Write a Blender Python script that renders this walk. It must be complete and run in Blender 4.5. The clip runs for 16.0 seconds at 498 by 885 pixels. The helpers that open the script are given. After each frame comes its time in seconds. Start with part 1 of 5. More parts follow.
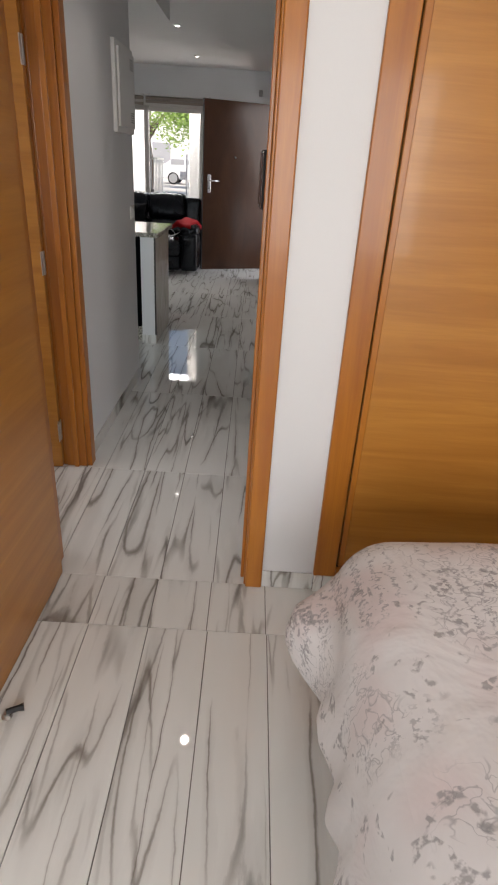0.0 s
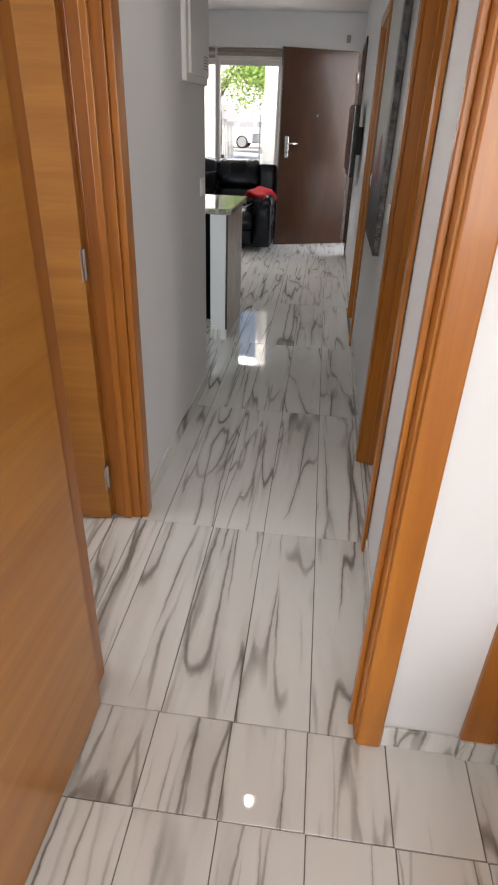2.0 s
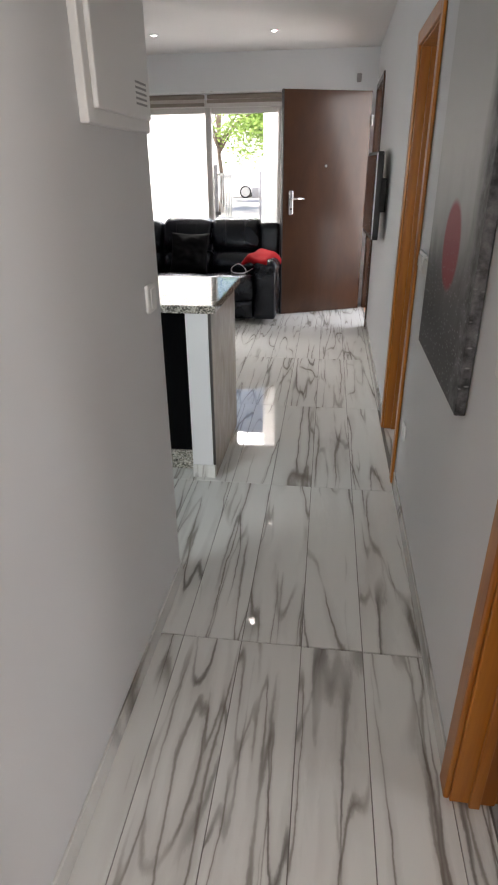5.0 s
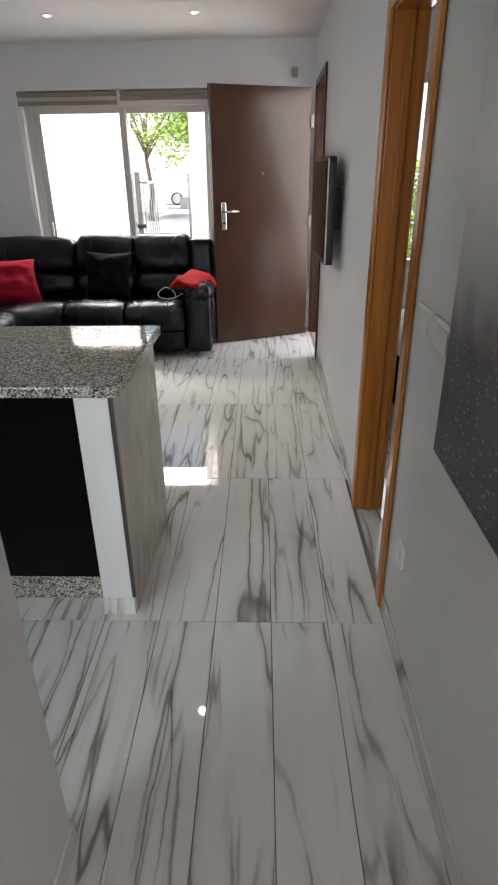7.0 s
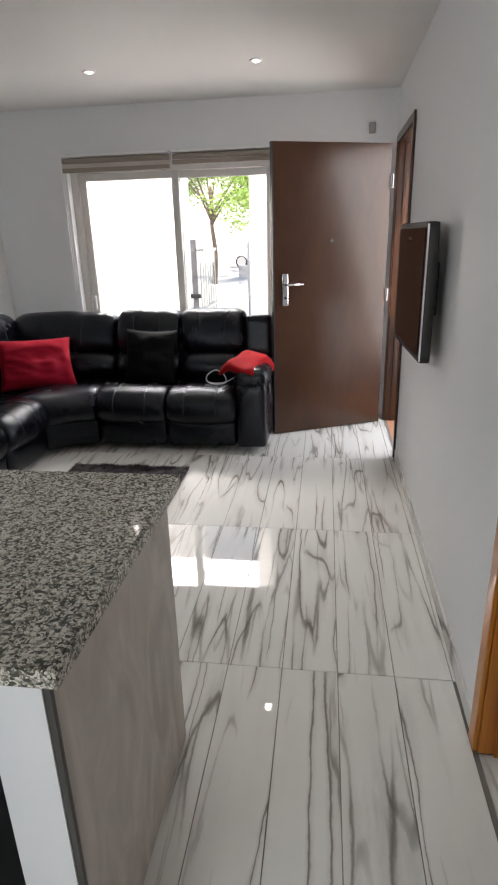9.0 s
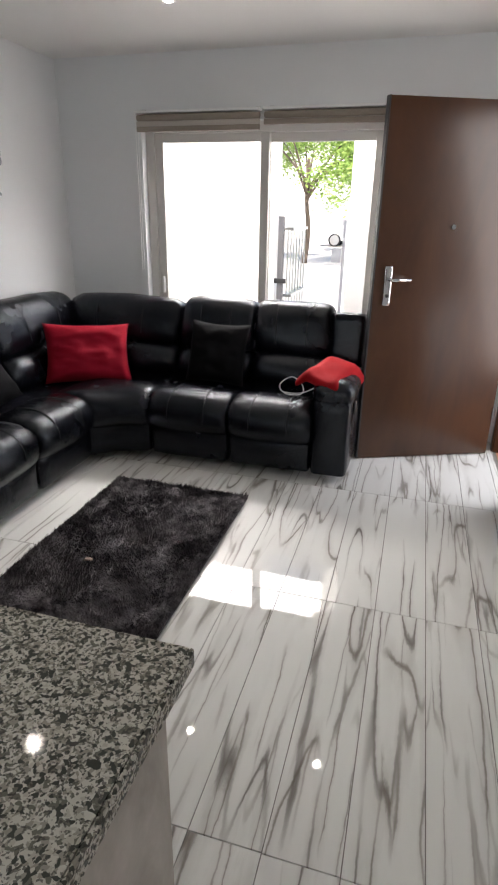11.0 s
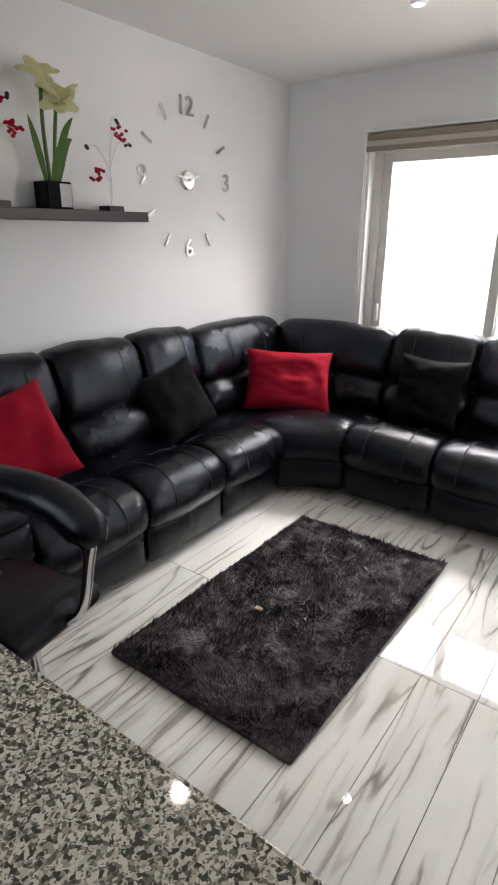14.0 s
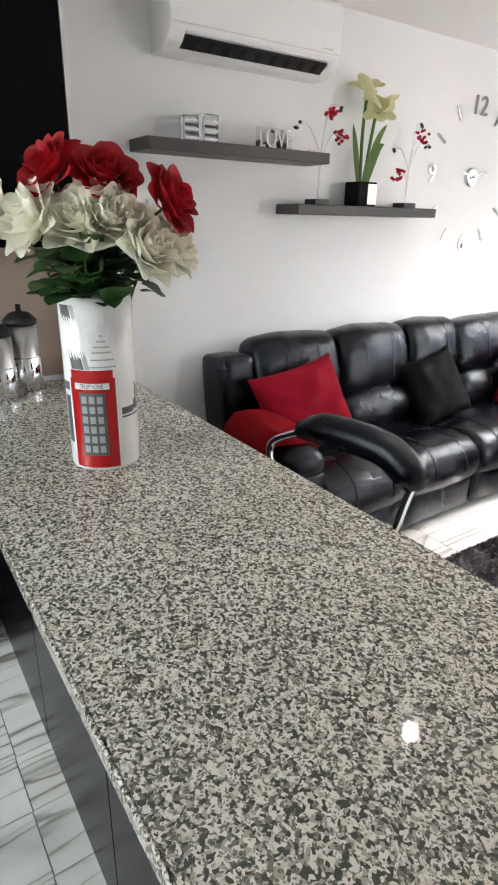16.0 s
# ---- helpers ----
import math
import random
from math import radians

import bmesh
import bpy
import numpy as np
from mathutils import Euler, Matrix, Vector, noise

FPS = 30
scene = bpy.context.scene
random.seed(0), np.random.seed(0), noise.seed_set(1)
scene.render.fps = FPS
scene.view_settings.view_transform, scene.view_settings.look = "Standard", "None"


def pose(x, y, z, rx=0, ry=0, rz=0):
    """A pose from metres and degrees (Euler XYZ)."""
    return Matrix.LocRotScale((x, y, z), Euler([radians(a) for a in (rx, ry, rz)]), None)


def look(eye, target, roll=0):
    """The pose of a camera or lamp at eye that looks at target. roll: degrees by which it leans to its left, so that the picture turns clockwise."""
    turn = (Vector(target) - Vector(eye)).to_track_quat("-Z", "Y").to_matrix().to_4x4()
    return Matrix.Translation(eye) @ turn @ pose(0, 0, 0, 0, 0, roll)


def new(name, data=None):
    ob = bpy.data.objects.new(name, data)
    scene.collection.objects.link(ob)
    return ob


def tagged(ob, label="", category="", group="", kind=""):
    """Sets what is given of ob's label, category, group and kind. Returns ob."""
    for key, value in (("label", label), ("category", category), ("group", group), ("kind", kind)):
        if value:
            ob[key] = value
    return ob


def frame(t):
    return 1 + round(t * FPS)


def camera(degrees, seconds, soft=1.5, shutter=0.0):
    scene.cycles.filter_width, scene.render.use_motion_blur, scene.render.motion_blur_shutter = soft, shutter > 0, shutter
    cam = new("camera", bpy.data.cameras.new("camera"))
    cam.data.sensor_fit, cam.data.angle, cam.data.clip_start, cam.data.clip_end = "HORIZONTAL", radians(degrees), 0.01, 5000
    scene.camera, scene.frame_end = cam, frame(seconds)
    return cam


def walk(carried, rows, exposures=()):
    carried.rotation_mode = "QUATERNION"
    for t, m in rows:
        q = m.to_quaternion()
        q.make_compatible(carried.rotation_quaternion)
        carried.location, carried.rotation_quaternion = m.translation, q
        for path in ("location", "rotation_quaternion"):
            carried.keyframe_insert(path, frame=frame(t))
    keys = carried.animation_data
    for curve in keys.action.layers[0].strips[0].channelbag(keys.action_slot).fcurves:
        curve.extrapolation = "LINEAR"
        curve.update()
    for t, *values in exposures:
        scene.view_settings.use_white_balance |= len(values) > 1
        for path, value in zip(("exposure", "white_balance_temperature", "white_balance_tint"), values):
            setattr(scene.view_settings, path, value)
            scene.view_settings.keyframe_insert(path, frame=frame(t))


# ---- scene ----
cam = camera(47.1, 16.0, 2.1)

PATH = [
    (0, (0.061, 0.204, 1.519), (0.067, 1.997, 0.632), 3.6),
    (0.5, (-0.013, 0.36, 1.519), (-0.081, 2.132, 0.594), 3.0),
    (1, (-0.081, 0.495, 1.508), (-0.139, 2.256, 0.561), 3.4),
    (1.5, (-0.092, 0.762, 1.489), (-0.232, 2.507, 0.523), 2.7),
    (2, (-0.125, 0.994, 1.487), (-0.322, 2.722, 0.498), 2.0),
    (2.5, (-0.205, 1.23, 1.491), (-0.245, 2.941, 0.456), 1.9),
    (3, (-0.24, 1.467, 1.491), (-0.28, 3.19, 0.476), 0.3),
    (3.5, (-0.203, 1.774, 1.517), (-0.431, 3.548, 0.62), 1.9),
    (4, (-0.2, 1.999, 1.509), (-0.488, 3.77, 0.628), 0.2),
    (6.5, (-0.3, 3.214, 1.558), (-0.42, 5.02, 0.708), -1.7),
    (7, (-0.298, 3.444, 1.544), (-0.363, 5.25, 0.688), -0.8),
    (7.5, (-0.264, 3.731, 1.536), (-0.511, 5.534, 0.707), 0.4),
    (8, (-0.248, 3.93, 1.55), (-0.561, 5.743, 0.766), -0.3),
    (8.5, (-0.294, 4.187, 1.587), (-0.588, 6.05, 0.923), -1.8),
    (9, (-0.352, 4.453, 1.58), (-0.623, 6.315, 0.901), -1.6),
    (9.2, (-0.353, 4.569, 1.581), (-0.715, 6.407, 0.881), -1.5),
    (11.5, (-0.523, 5.414, 1.6), (-1.123, 7.167, 0.847), 2.1),
    (12, (-0.541, 5.569, 1.596), (-1.306, 7.267, 0.867), 1.9),
    (12.5, (-0.552, 5.6, 1.613), (-1.369, 7.267, 0.867), -0.1),
    (13, (-0.563, 5.607, 1.595), (-1.397, 7.265, 0.851), -0.4),
    (13.5, (-0.585, 5.595, 1.591), (-1.514, 7.208, 0.859), 0.2),
    (14, (-0.639, 5.551, 1.599), (-1.762, 7.056, 0.909), 0.4),
    (14.5, (-0.707, 5.423, 1.634), (-1.967, 6.8, 0.915), 1.8),
    (15, (-0.733, 5.197, 1.653), (-2.136, 6.415, 0.913), 2.5),
    (15.5, (-0.723, 5.03, 1.629), (-2.212, 6.139, 0.885), 1.4),
    (16, (-0.681, 4.969, 1.623), (-2.224, 6.012, 0.895), 1.1),
]
EXPOSURES = [(t, stops, 6650, 14) for t, stops in (
    (0.0, 0.18), (0.5, 0.5), (1.0, 0.42), (1.5, 0.48), (2.0, 0.65), (3.0, 0.82), (4.0, 1.0), (6.5, 0.9), (8.0, 0.85), (8.5, 0.95),
    (9.2, 1.05), (11.5, 0.93), (12.5, 0.98), (13.5, 1.15), (14.0, 1.36), (14.5, 1.7), (15.0, 2.15), (16.0, 2.17))]
walk(cam, [(t, look(eye, target, roll)) for t, eye, target, roll in PATH], EXPOSURES)

# ---- light ----
world = bpy.data.worlds.new("sky")
scene.world = world
world.use_nodes = True
wn = world.node_tree.nodes
sky = wn.new("ShaderNodeTexSky")
sky.sky_type = "NISHITA"
sky.sun_disc = False
sky.sun_elevation = radians(55)
sky.sun_rotation = radians(165)
world.node_tree.links.new(sky.outputs[0], wn["Background"].inputs[0])
wn["Background"].inputs[1].default_value = 0.15


def lamp(name, kind, m, energy, color=(1, 1, 1), size=1.0, size_y=None, angle=None):
    d = bpy.data.lights.new(name, kind)
    d.energy, d.color = energy, color
    if kind == "AREA":
        d.shape, d.size, d.size_y = "RECTANGLE", size, size_y or size
    if kind in ("SPOT", "POINT"):
        d.shadow_soft_size = size
    if kind == "SPOT":
        d.spot_size, d.spot_blend = radians(100), 0.8
    if angle is not None:
        d.angle = radians(angle)
    ob = new(name, d)
    ob.matrix_world = m
    return ob


SUN_FROM = Vector((math.sin(radians(165)) * math.cos(radians(55)), math.cos(radians(165)) * math.cos(radians(55)), math.sin(radians(55))))
lamp("sun", "SUN", look((0, 0, 0), -SUN_FROM), 5.0, (1, 0.95, 0.87), angle=0.5)
DAY = (1.0, 0.985, 0.96)
lamp("window_daylight", "AREA", look((-1.7, 10.4, 2.76), (-1.7, 7.2, 0.9)), 125, DAY, 2.2, 1.1)
lamp("entrance_daylight", "AREA", look((1.0, 8.95, 1.25), (-1.6, 8.9, 0.1)), 22, DAY, 1.2, 2.2)
lamp("bedroom_daylight", "AREA", look((0.3, -1.94, 1.5), (0.3, 2.0, 1.0)), 56, (1.0, 0.97, 0.92), 2.4, 1.5)
lamp("kitchen_daylight", "AREA", look((-2.2, 3.14, 1.6), (-1.2, 6.0, 0.5)), 11, (0.86, 0.98, 1.0), 1.0, 0.9)
lamp("guest_daylight", "AREA", look((1.3, 8.04, 1.5), (1.3, 5.0, 0.8)), 3.5, DAY, 1.1, 1.2)
lamp("side_room_daylight", "AREA", look((-1.88, 2.5, 1.5), (-0.8, 2.55, 0.9)), 6.5, DAY, 0.6, 1.1)
# added fill lamp at an unseen bathroom opening, brightens the hall
lamp("bathroom_fill", "AREA", look((1.98, 3.25, 1.65), (0.5, 3.7, 0.6)), 5, DAY, 0.6, 0.6)


# ---- materials ----
def material(name, color=(0.8, 0.8, 0.8), rough=0.5, metal=0.0, coat=0.0):
    m = bpy.data.materials.new(name)
    m.use_nodes = True
    b = m.node_tree.nodes["Principled BSDF"]
    b.inputs["Base Color"].default_value = (*color, 1)
    b.inputs["Roughness"].default_value = rough
    b.inputs["Metallic"].default_value = metal
    b.inputs["Coat Weight"].default_value = coat
    b.inputs["Coat Roughness"].default_value = 0.08
    return m


def nodes_of(m):
    return m.node_tree.nodes, m.node_tree.links, m.node_tree.nodes["Principled BSDF"]


def coords(m, scale=(1, 1, 1), by_object=False):
    """Object coordinates, scaled; by_object shifts each object to a place of its own in the pattern."""
    n, l, b = nodes_of(m)
    tc = n.new("ShaderNodeTexCoord")
    out = tc.outputs["Object"]
    if by_object:
        info = n.new("ShaderNodeObjectInfo")
        mul = n.new("ShaderNodeVectorMath")
        mul.operation = "MULTIPLY_ADD"
        comb = n.new("ShaderNodeCombineXYZ")
        for i in range(3):
            l.new(info.outputs["Random"], comb.inputs[i])
        l.new(comb.outputs[0], mul.inputs[0])
        mul.inputs[1].default_value = (37.3, 91.7, 53.1)
        l.new(out, mul.inputs[2])
        out = mul.outputs[0]
    mp = n.new("ShaderNodeMapping")
    mp.inputs["Scale"].default_value = scale
    l.new(out, mp.inputs["Vector"])
    return mp.outputs[0]


def noise_tex(m, vec, scale, detail=4, rough=0.55, distortion=0.0):
    n, l, b = nodes_of(m)
    t = n.new("ShaderNodeTexNoise")
    t.inputs["Scale"].default_value, t.inputs["Detail"].default_value = scale, detail
    t.inputs["Roughness"].default_value, t.inputs["Distortion"].default_value = rough, distortion
    l.new(vec, t.inputs["Vector"])
    return t.outputs["Fac"]


def ramp(m, fac, stops):
    n, l, b = nodes_of(m)
    r = n.new("ShaderNodeValToRGB")
    e = r.color_ramp.elements
    while len(e) < len(stops):
        e.new(0.5)
    for i, (p, c) in enumerate(stops):
        e[i].position = p
        e[i].color = (*c, 1) if isinstance(c, tuple) else (c, c, c, 1)
    l.new(fac, r.inputs[0])
    return r.outputs[0]


def mixed(m, fac, a, b2, mode="MIX"):
    n, l, b = nodes_of(m)
    x = n.new("ShaderNodeMix")
    x.data_type, x.blend_type = "RGBA", mode
    for sock, v in ((0, fac), (6, a), (7, b2)):
        if isinstance(v, (int, float)):
            x.inputs[sock].default_value = v
        elif isinstance(v, tuple):
            x.inputs[sock].default_value = (*v, 1)
        else:
            l.new(v, x.inputs[sock])
    return x.outputs[2]


def calc(m, op, a, b2=0.0):
    n, l, b = nodes_of(m)
    x = n.new("ShaderNodeMath")
    x.operation = op
    for i, v in enumerate((a, b2)):
        if isinstance(v, (int, float)):
            x.inputs[i].default_value = v
        else:
            l.new(v, x.inputs[i])
    return x.outputs[0]


def bump(m, height, strength=0.2, distance=0.01):
    n, l, b = nodes_of(m)
    x = n.new("ShaderNodeBump")
    x.inputs["Strength"].default_value, x.inputs["Distance"].default_value = strength, distance
    l.new(height, x.inputs["Height"])
    l.new(x.outputs[0], b.inputs["Normal"])


def set_color(m, sock):
    n, l, b = nodes_of(m)
    l.new(sock, b.inputs["Base Color"])


def set_rough(m, sock):
    n, l, b = nodes_of(m)
    l.new(sock, b.inputs["Roughness"])


def paint(name, color, rough=0.6, grain=0.15):
    m = material(name, color, rough)
    v = coords(m)
    big = noise_tex(m, v, 1.3, 3)
    fine = noise_tex(m, v, 160, 2)
    c2 = tuple(c * 0.94 for c in color)
    set_color(m, mixed(m, big, c2, color))
    bump(m, fine, grain, 0.002)
    return m


def wood(name, dark, light, scale=(1, 1, 1), rough=0.35, coat=0.3):
    """Varnished veneer; the grain runs along the axis whose scale is the smallest."""
    m = material(name, light, rough, coat=coat)
    v = coords(m, scale, True)
    g = noise_tex(m, v, 2.2, 6, 0.62, 0.9)
    f = noise_tex(m, v, 14, 4, 0.7, 0.2)
    c = ramp(m, g, [(0.3, dark), (0.5, tuple((a + b) / 2 for a, b in zip(dark, light))), (0.68, light)])
    set_color(m, mixed(m, calc(m, "MULTIPLY", f, 0.45), c, tuple(d * 0.75 for d in dark)))
    bump(m, f, 0.08, 0.002)
    return m


def marble(name):
    """Polished white tile: jagged brown-grey veins and long loops along the tile, clean ground between them."""
    m = material(name, (0.75, 0.74, 0.71), 0.03)
    n, l, b = nodes_of(m)
    v = coords(m, (1, 1, 1), True)

    def stretched(sx, sy, turn=0.0, source=None):
        mp = n.new("ShaderNodeMapping")
        mp.inputs["Scale"].default_value = (sx, sy, 1)
        mp.inputs["Rotation"].default_value = (0, 0, turn)
        l.new(source or v, mp.inputs["Vector"])
        return mp.outputs[0]

    warp = n.new("ShaderNodeTexNoise")
    warp.inputs["Scale"].default_value, warp.inputs["Detail"].default_value, warp.inputs["Roughness"].default_value = 4.2, 6, 0.66
    l.new(stretched(1.6, 0.7), warp.inputs["Vector"])
    add = n.new("ShaderNodeVectorMath")
    add.operation = "MULTIPLY_ADD"
    l.new(warp.outputs["Color"], add.inputs[0])
    add.inputs[1].default_value = (0.036, 0.13, 0.0)
    l.new(v, add.inputs[2])
    jag = noise_tex(m, stretched(60, 11), 1.0, 4, 0.7)

    def vein(sx, sy, turn, width, soft):
        f = noise_tex(m, stretched(sx, sy, turn, add.outputs[0]), 1.0, 1, 0.4)
        d = calc(m, "MULTIPLY", calc(m, "ABSOLUTE", calc(m, "SUBTRACT", f, 0.5)), calc(m, "ADD", 0.35, calc(m, "MULTIPLY", jag, 1.3)))
        return ramp(m, d, [(0.0, 1.0), (width * 0.45, 0.75), (width, 0.0)]), ramp(m, d, [(0.0, 1.0), (soft, 0.0)])

    def patches(sx, sy, lo, hi):
        return ramp(m, noise_tex(m, stretched(sx, sy), 1.0, 2), [(lo, 0.0), (hi, 1.0)])

    a, a_soft = vein(6.0, 0.75, 0.05, 0.013, 0.07)
    c, c_soft = vein(8.5, 0.6, -0.07, 0.016, 0.06)
    d, d_soft = vein(15.0, 1.0, 0.10, 0.024, 0.08)
    pa, pc, pd = patches(4.0, 1.3, 0.43, 0.56), patches(5.0, 1.1, 0.45, 0.58), patches(6.0, 1.2, 0.49, 0.62)
    base = mixed(m, noise_tex(m, stretched(5, 0.8), 1.5, 4), (0.81, 0.815, 0.79), (0.70, 0.705, 0.68))
    for soft, where, amount in ((a_soft, pa, 0.36), (c_soft, pc, 0.42), (d_soft, pd, 0.36)):
        base = mixed(m, calc(m, "MULTIPLY", calc(m, "MULTIPLY", soft, where), amount), base, (0.40, 0.385, 0.36))
    for line, where, amount, tone in ((a, pa, 0.82, (0.20, 0.175, 0.15)), (c, pc, 0.85, (0.15, 0.135, 0.12)), (d, pd, 0.7, (0.19, 0.165, 0.14))):
        base = mixed(m, calc(m, "MULTIPLY", calc(m, "MULTIPLY", line, where), amount), base, tone)
    set_color(m, base)
    set_rough(m, ramp(m, noise_tex(m, v, 9, 3), [(0.35, 0.012), (0.7, 0.035)]))
    return m


def granite(name):
    m = material(name, (0.4, 0.38, 0.34), 0.055)
    n, l, b = nodes_of(m)
    v = coords(m)
    warp = n.new("ShaderNodeTexNoise")
    warp.inputs["Scale"].default_value = 60
    l.new(v, warp.inputs["Vector"])
    add = n.new("ShaderNodeVectorMath")
    add.operation = "MULTIPLY_ADD"
    l.new(warp.outputs["Color"], add.inputs[0])
    add.inputs[1].default_value = (0.011, 0.011, 0.011)
    l.new(v, add.inputs[2])

    def cells(scale):
        t = n.new("ShaderNodeTexVoronoi")
        t.inputs["Scale"].default_value = scale
        l.new(add.outputs[0], t.inputs["Vector"])
        s = n.new("ShaderNodeSeparateColor")
        l.new(t.outputs["Color"], s.inputs[0])
        return s.outputs[0], s.outputs[1]

    r, g = cells(175)
    r2, g2 = cells(340)
    c = ramp(m, r, [(0.0, (0.04, 0.046, 0.038)), (0.20, (0.16, 0.155, 0.125)), (0.34, (0.36, 0.335, 0.28)), (0.50, (0.55, 0.52, 0.445)), (0.66, (0.68, 0.655, 0.58))])
    m.node_tree.nodes[-1].color_ramp.interpolation = "CONSTANT"
    dark = ramp(m, r2, [(0.0, 1.0), (0.20, 1.0), (0.23, 0.0)])
    c = mixed(m, calc(m, "MULTIPLY", dark, 0.8), c, (0.05, 0.048, 0.042))
    c = mixed(m, calc(m, "MULTIPLY", noise_tex(m, v, 30, 3), 0.12), c, (0.52, 0.47, 0.41))
    set_color(m, c)
    return m


def leather(name):
    m = material(name, (0.0035, 0.004, 0.0065), 0.24)
    m.node_tree.nodes["Principled BSDF"].inputs["Specular IOR Level"].default_value = 0.36
    m.node_tree.nodes["Principled BSDF"].inputs["Specular Tint"].default_value = (0.86, 0.92, 1.0, 1)
    v = coords(m)
    n, l, b = nodes_of(m)
    t = n.new("ShaderNodeTexVoronoi")
    t.inputs["Scale"].default_value = 260
    l.new(v, t.inputs["Vector"])
    crease = noise_tex(m, coords(m, (1, 1, 0.5)), 9, 4, 0.6, 1.0)
    h = calc(m, "ADD", calc(m, "MULTIPLY", t.outputs["Distance"], 0.12), crease)
    bump(m, h, 0.42, 0.014)
    set_rough(m, ramp(m, noise_tex(m, v, 4, 3), [(0.3, 0.17), (0.7, 0.30)]))
    return m


def cloth(name, color, dark=0.6, weave=500):
    m = material(name, color, 0.85)
    v = coords(m)
    f = noise_tex(m, v, 8, 4)
    set_color(m, mixed(m, f, tuple(c * dark for c in color), color))
    bump(m, calc(m, "ADD", noise_tex(m, v, weave, 2), calc(m, "MULTIPLY", f, 2.0)), 0.35, 0.004)
    b = nodes_of(m)[2]
    b.inputs["Specular IOR Level"].default_value = 0.12
    return m


WALL = paint("white_wall_paint", (0.775, 0.785, 0.795))
CEIL = paint("ceiling_paint", (0.80, 0.79, 0.77))
WOOD_H = wood("oak_veneer_level_grain", (0.40, 0.155, 0.022), (0.58, 0.26, 0.045), (0.35, 0.35, 6), 0.32)
WOOD_V = wood("oak_veneer_upright_grain", (0.34, 0.105, 0.014), (0.56, 0.215, 0.024), (6, 6, 0.35), 0.3, 0.15)
WALNUT = wood("dark_walnut_veneer", (0.036, 0.0130, 0.0052), (0.062, 0.0230, 0.0088), (2.0, 2.0, 0.5), 0.27, 0.1)
MARBLE = marble("marble_tile")
GROUT = paint("grey_grout", (0.20, 0.19, 0.175), 0.9)
GRANITE = granite("speckled_granite")
LEATHER = leather("black_leather")
BLACK = material("black_gloss_lacquer", (0.003, 0.003, 0.0035), 0.22)
BLACK.node_tree.nodes["Principled BSDF"].inputs["Specular IOR Level"].default_value = 0.06
BLACK_MATT = material("black_plastic", (0.012, 0.012, 0.013), 0.45)
CHROME = material("chrome", (0.82, 0.82, 0.83), 0.08, 1.0)
STEEL = material("brushed_steel", (0.62, 0.61, 0.6), 0.28, 1.0)
WHITE_PLASTIC = material("white_plastic", (0.82, 0.82, 0.81), 0.3)
PVC = paint("white_window_profile", (0.66, 0.64, 0.61), 0.4, 0.02)
RED = cloth("red_velvet", (0.31, 0.005, 0.020))
RED_THROW = cloth("bright_red_fleece", (0.33, 0.006, 0.010))
BLACK_CLOTH = cloth("black_velvet", (0.006, 0.006, 0.007))
BEIGE_TILE = material("beige_stone_tile", (0.48, 0.44, 0.40), 0.25)
set_color(BEIGE_TILE, mixed(BEIGE_TILE, ramp(BEIGE_TILE, noise_tex(BEIGE_TILE, coords(BEIGE_TILE, (1, 2.2, 0.8)), 3.0, 5, 0.6, 1.2), [(0.35, 0.0), (0.7, 1.0)]), (0.47, 0.42, 0.37), (0.66, 0.60, 0.55)))
STUCCO = paint("white_render", (0.82, 0.80, 0.76), 0.9, 0.5)
PAVING = paint("pale_paving", (0.55, 0.52, 0.48), 0.85, 0.4)
GLASS = material("window_glass", (1, 1, 1), 0.0)
GLASS.node_tree.nodes["Principled BSDF"].inputs["Transmission Weight"].default_value = 1.0
GLASS.node_tree.nodes["Principled BSDF"].inputs["IOR"].default_value = 1.05


# ---- mesh helpers ----
def box(bm, x0, x1, y0, y1, z0, z1, m=None):
    vs = [Vector((x, y, z)) for x in (x0, x1) for y in (y0, y1) for z in (z0, z1)]
    v = [bm.verts.new(m @ p if m else p) for p in vs]
    for f in ((0, 1, 3, 2), (4, 6, 7, 5), (0, 4, 5, 1), (2, 3, 7, 6), (0, 2, 6, 4), (1, 5, 7, 3)):
        bm.faces.new([v[i] for i in f])


def boxes(*dims, bevel=0.0):
    bm = bmesh.new()
    for d in dims:
        box(bm, *d)
    bmesh.ops.recalc_face_normals(bm, faces=bm.faces)
    if bevel:
        bmesh.ops.bevel(bm, geom=list(bm.edges), offset=bevel, segments=2, profile=0.5, affect="EDGES")
    return bm


def part(name, bm, mat, parent=None, label="", smooth=False):
    me = bpy.data.meshes.new(name)
    bm.to_mesh(me)
    bm.free()
    me.materials.append(mat)
    if smooth:
        me.polygons.foreach_set("use_smooth", [True] * len(me.polygons))
    ob = new(name, me)
    if parent:
        ob.parent = parent
    return tagged(ob, label)


def thing(name, m, label, category, group=""):
    ob = new(name)
    ob.empty_display_size = 0.1
    ob.matrix_world = m
    return tagged(ob, label, category, group)


def structure(name, bm, mat, label, category):
    return tagged(part(name, bm, mat), label, category, kind="structure")


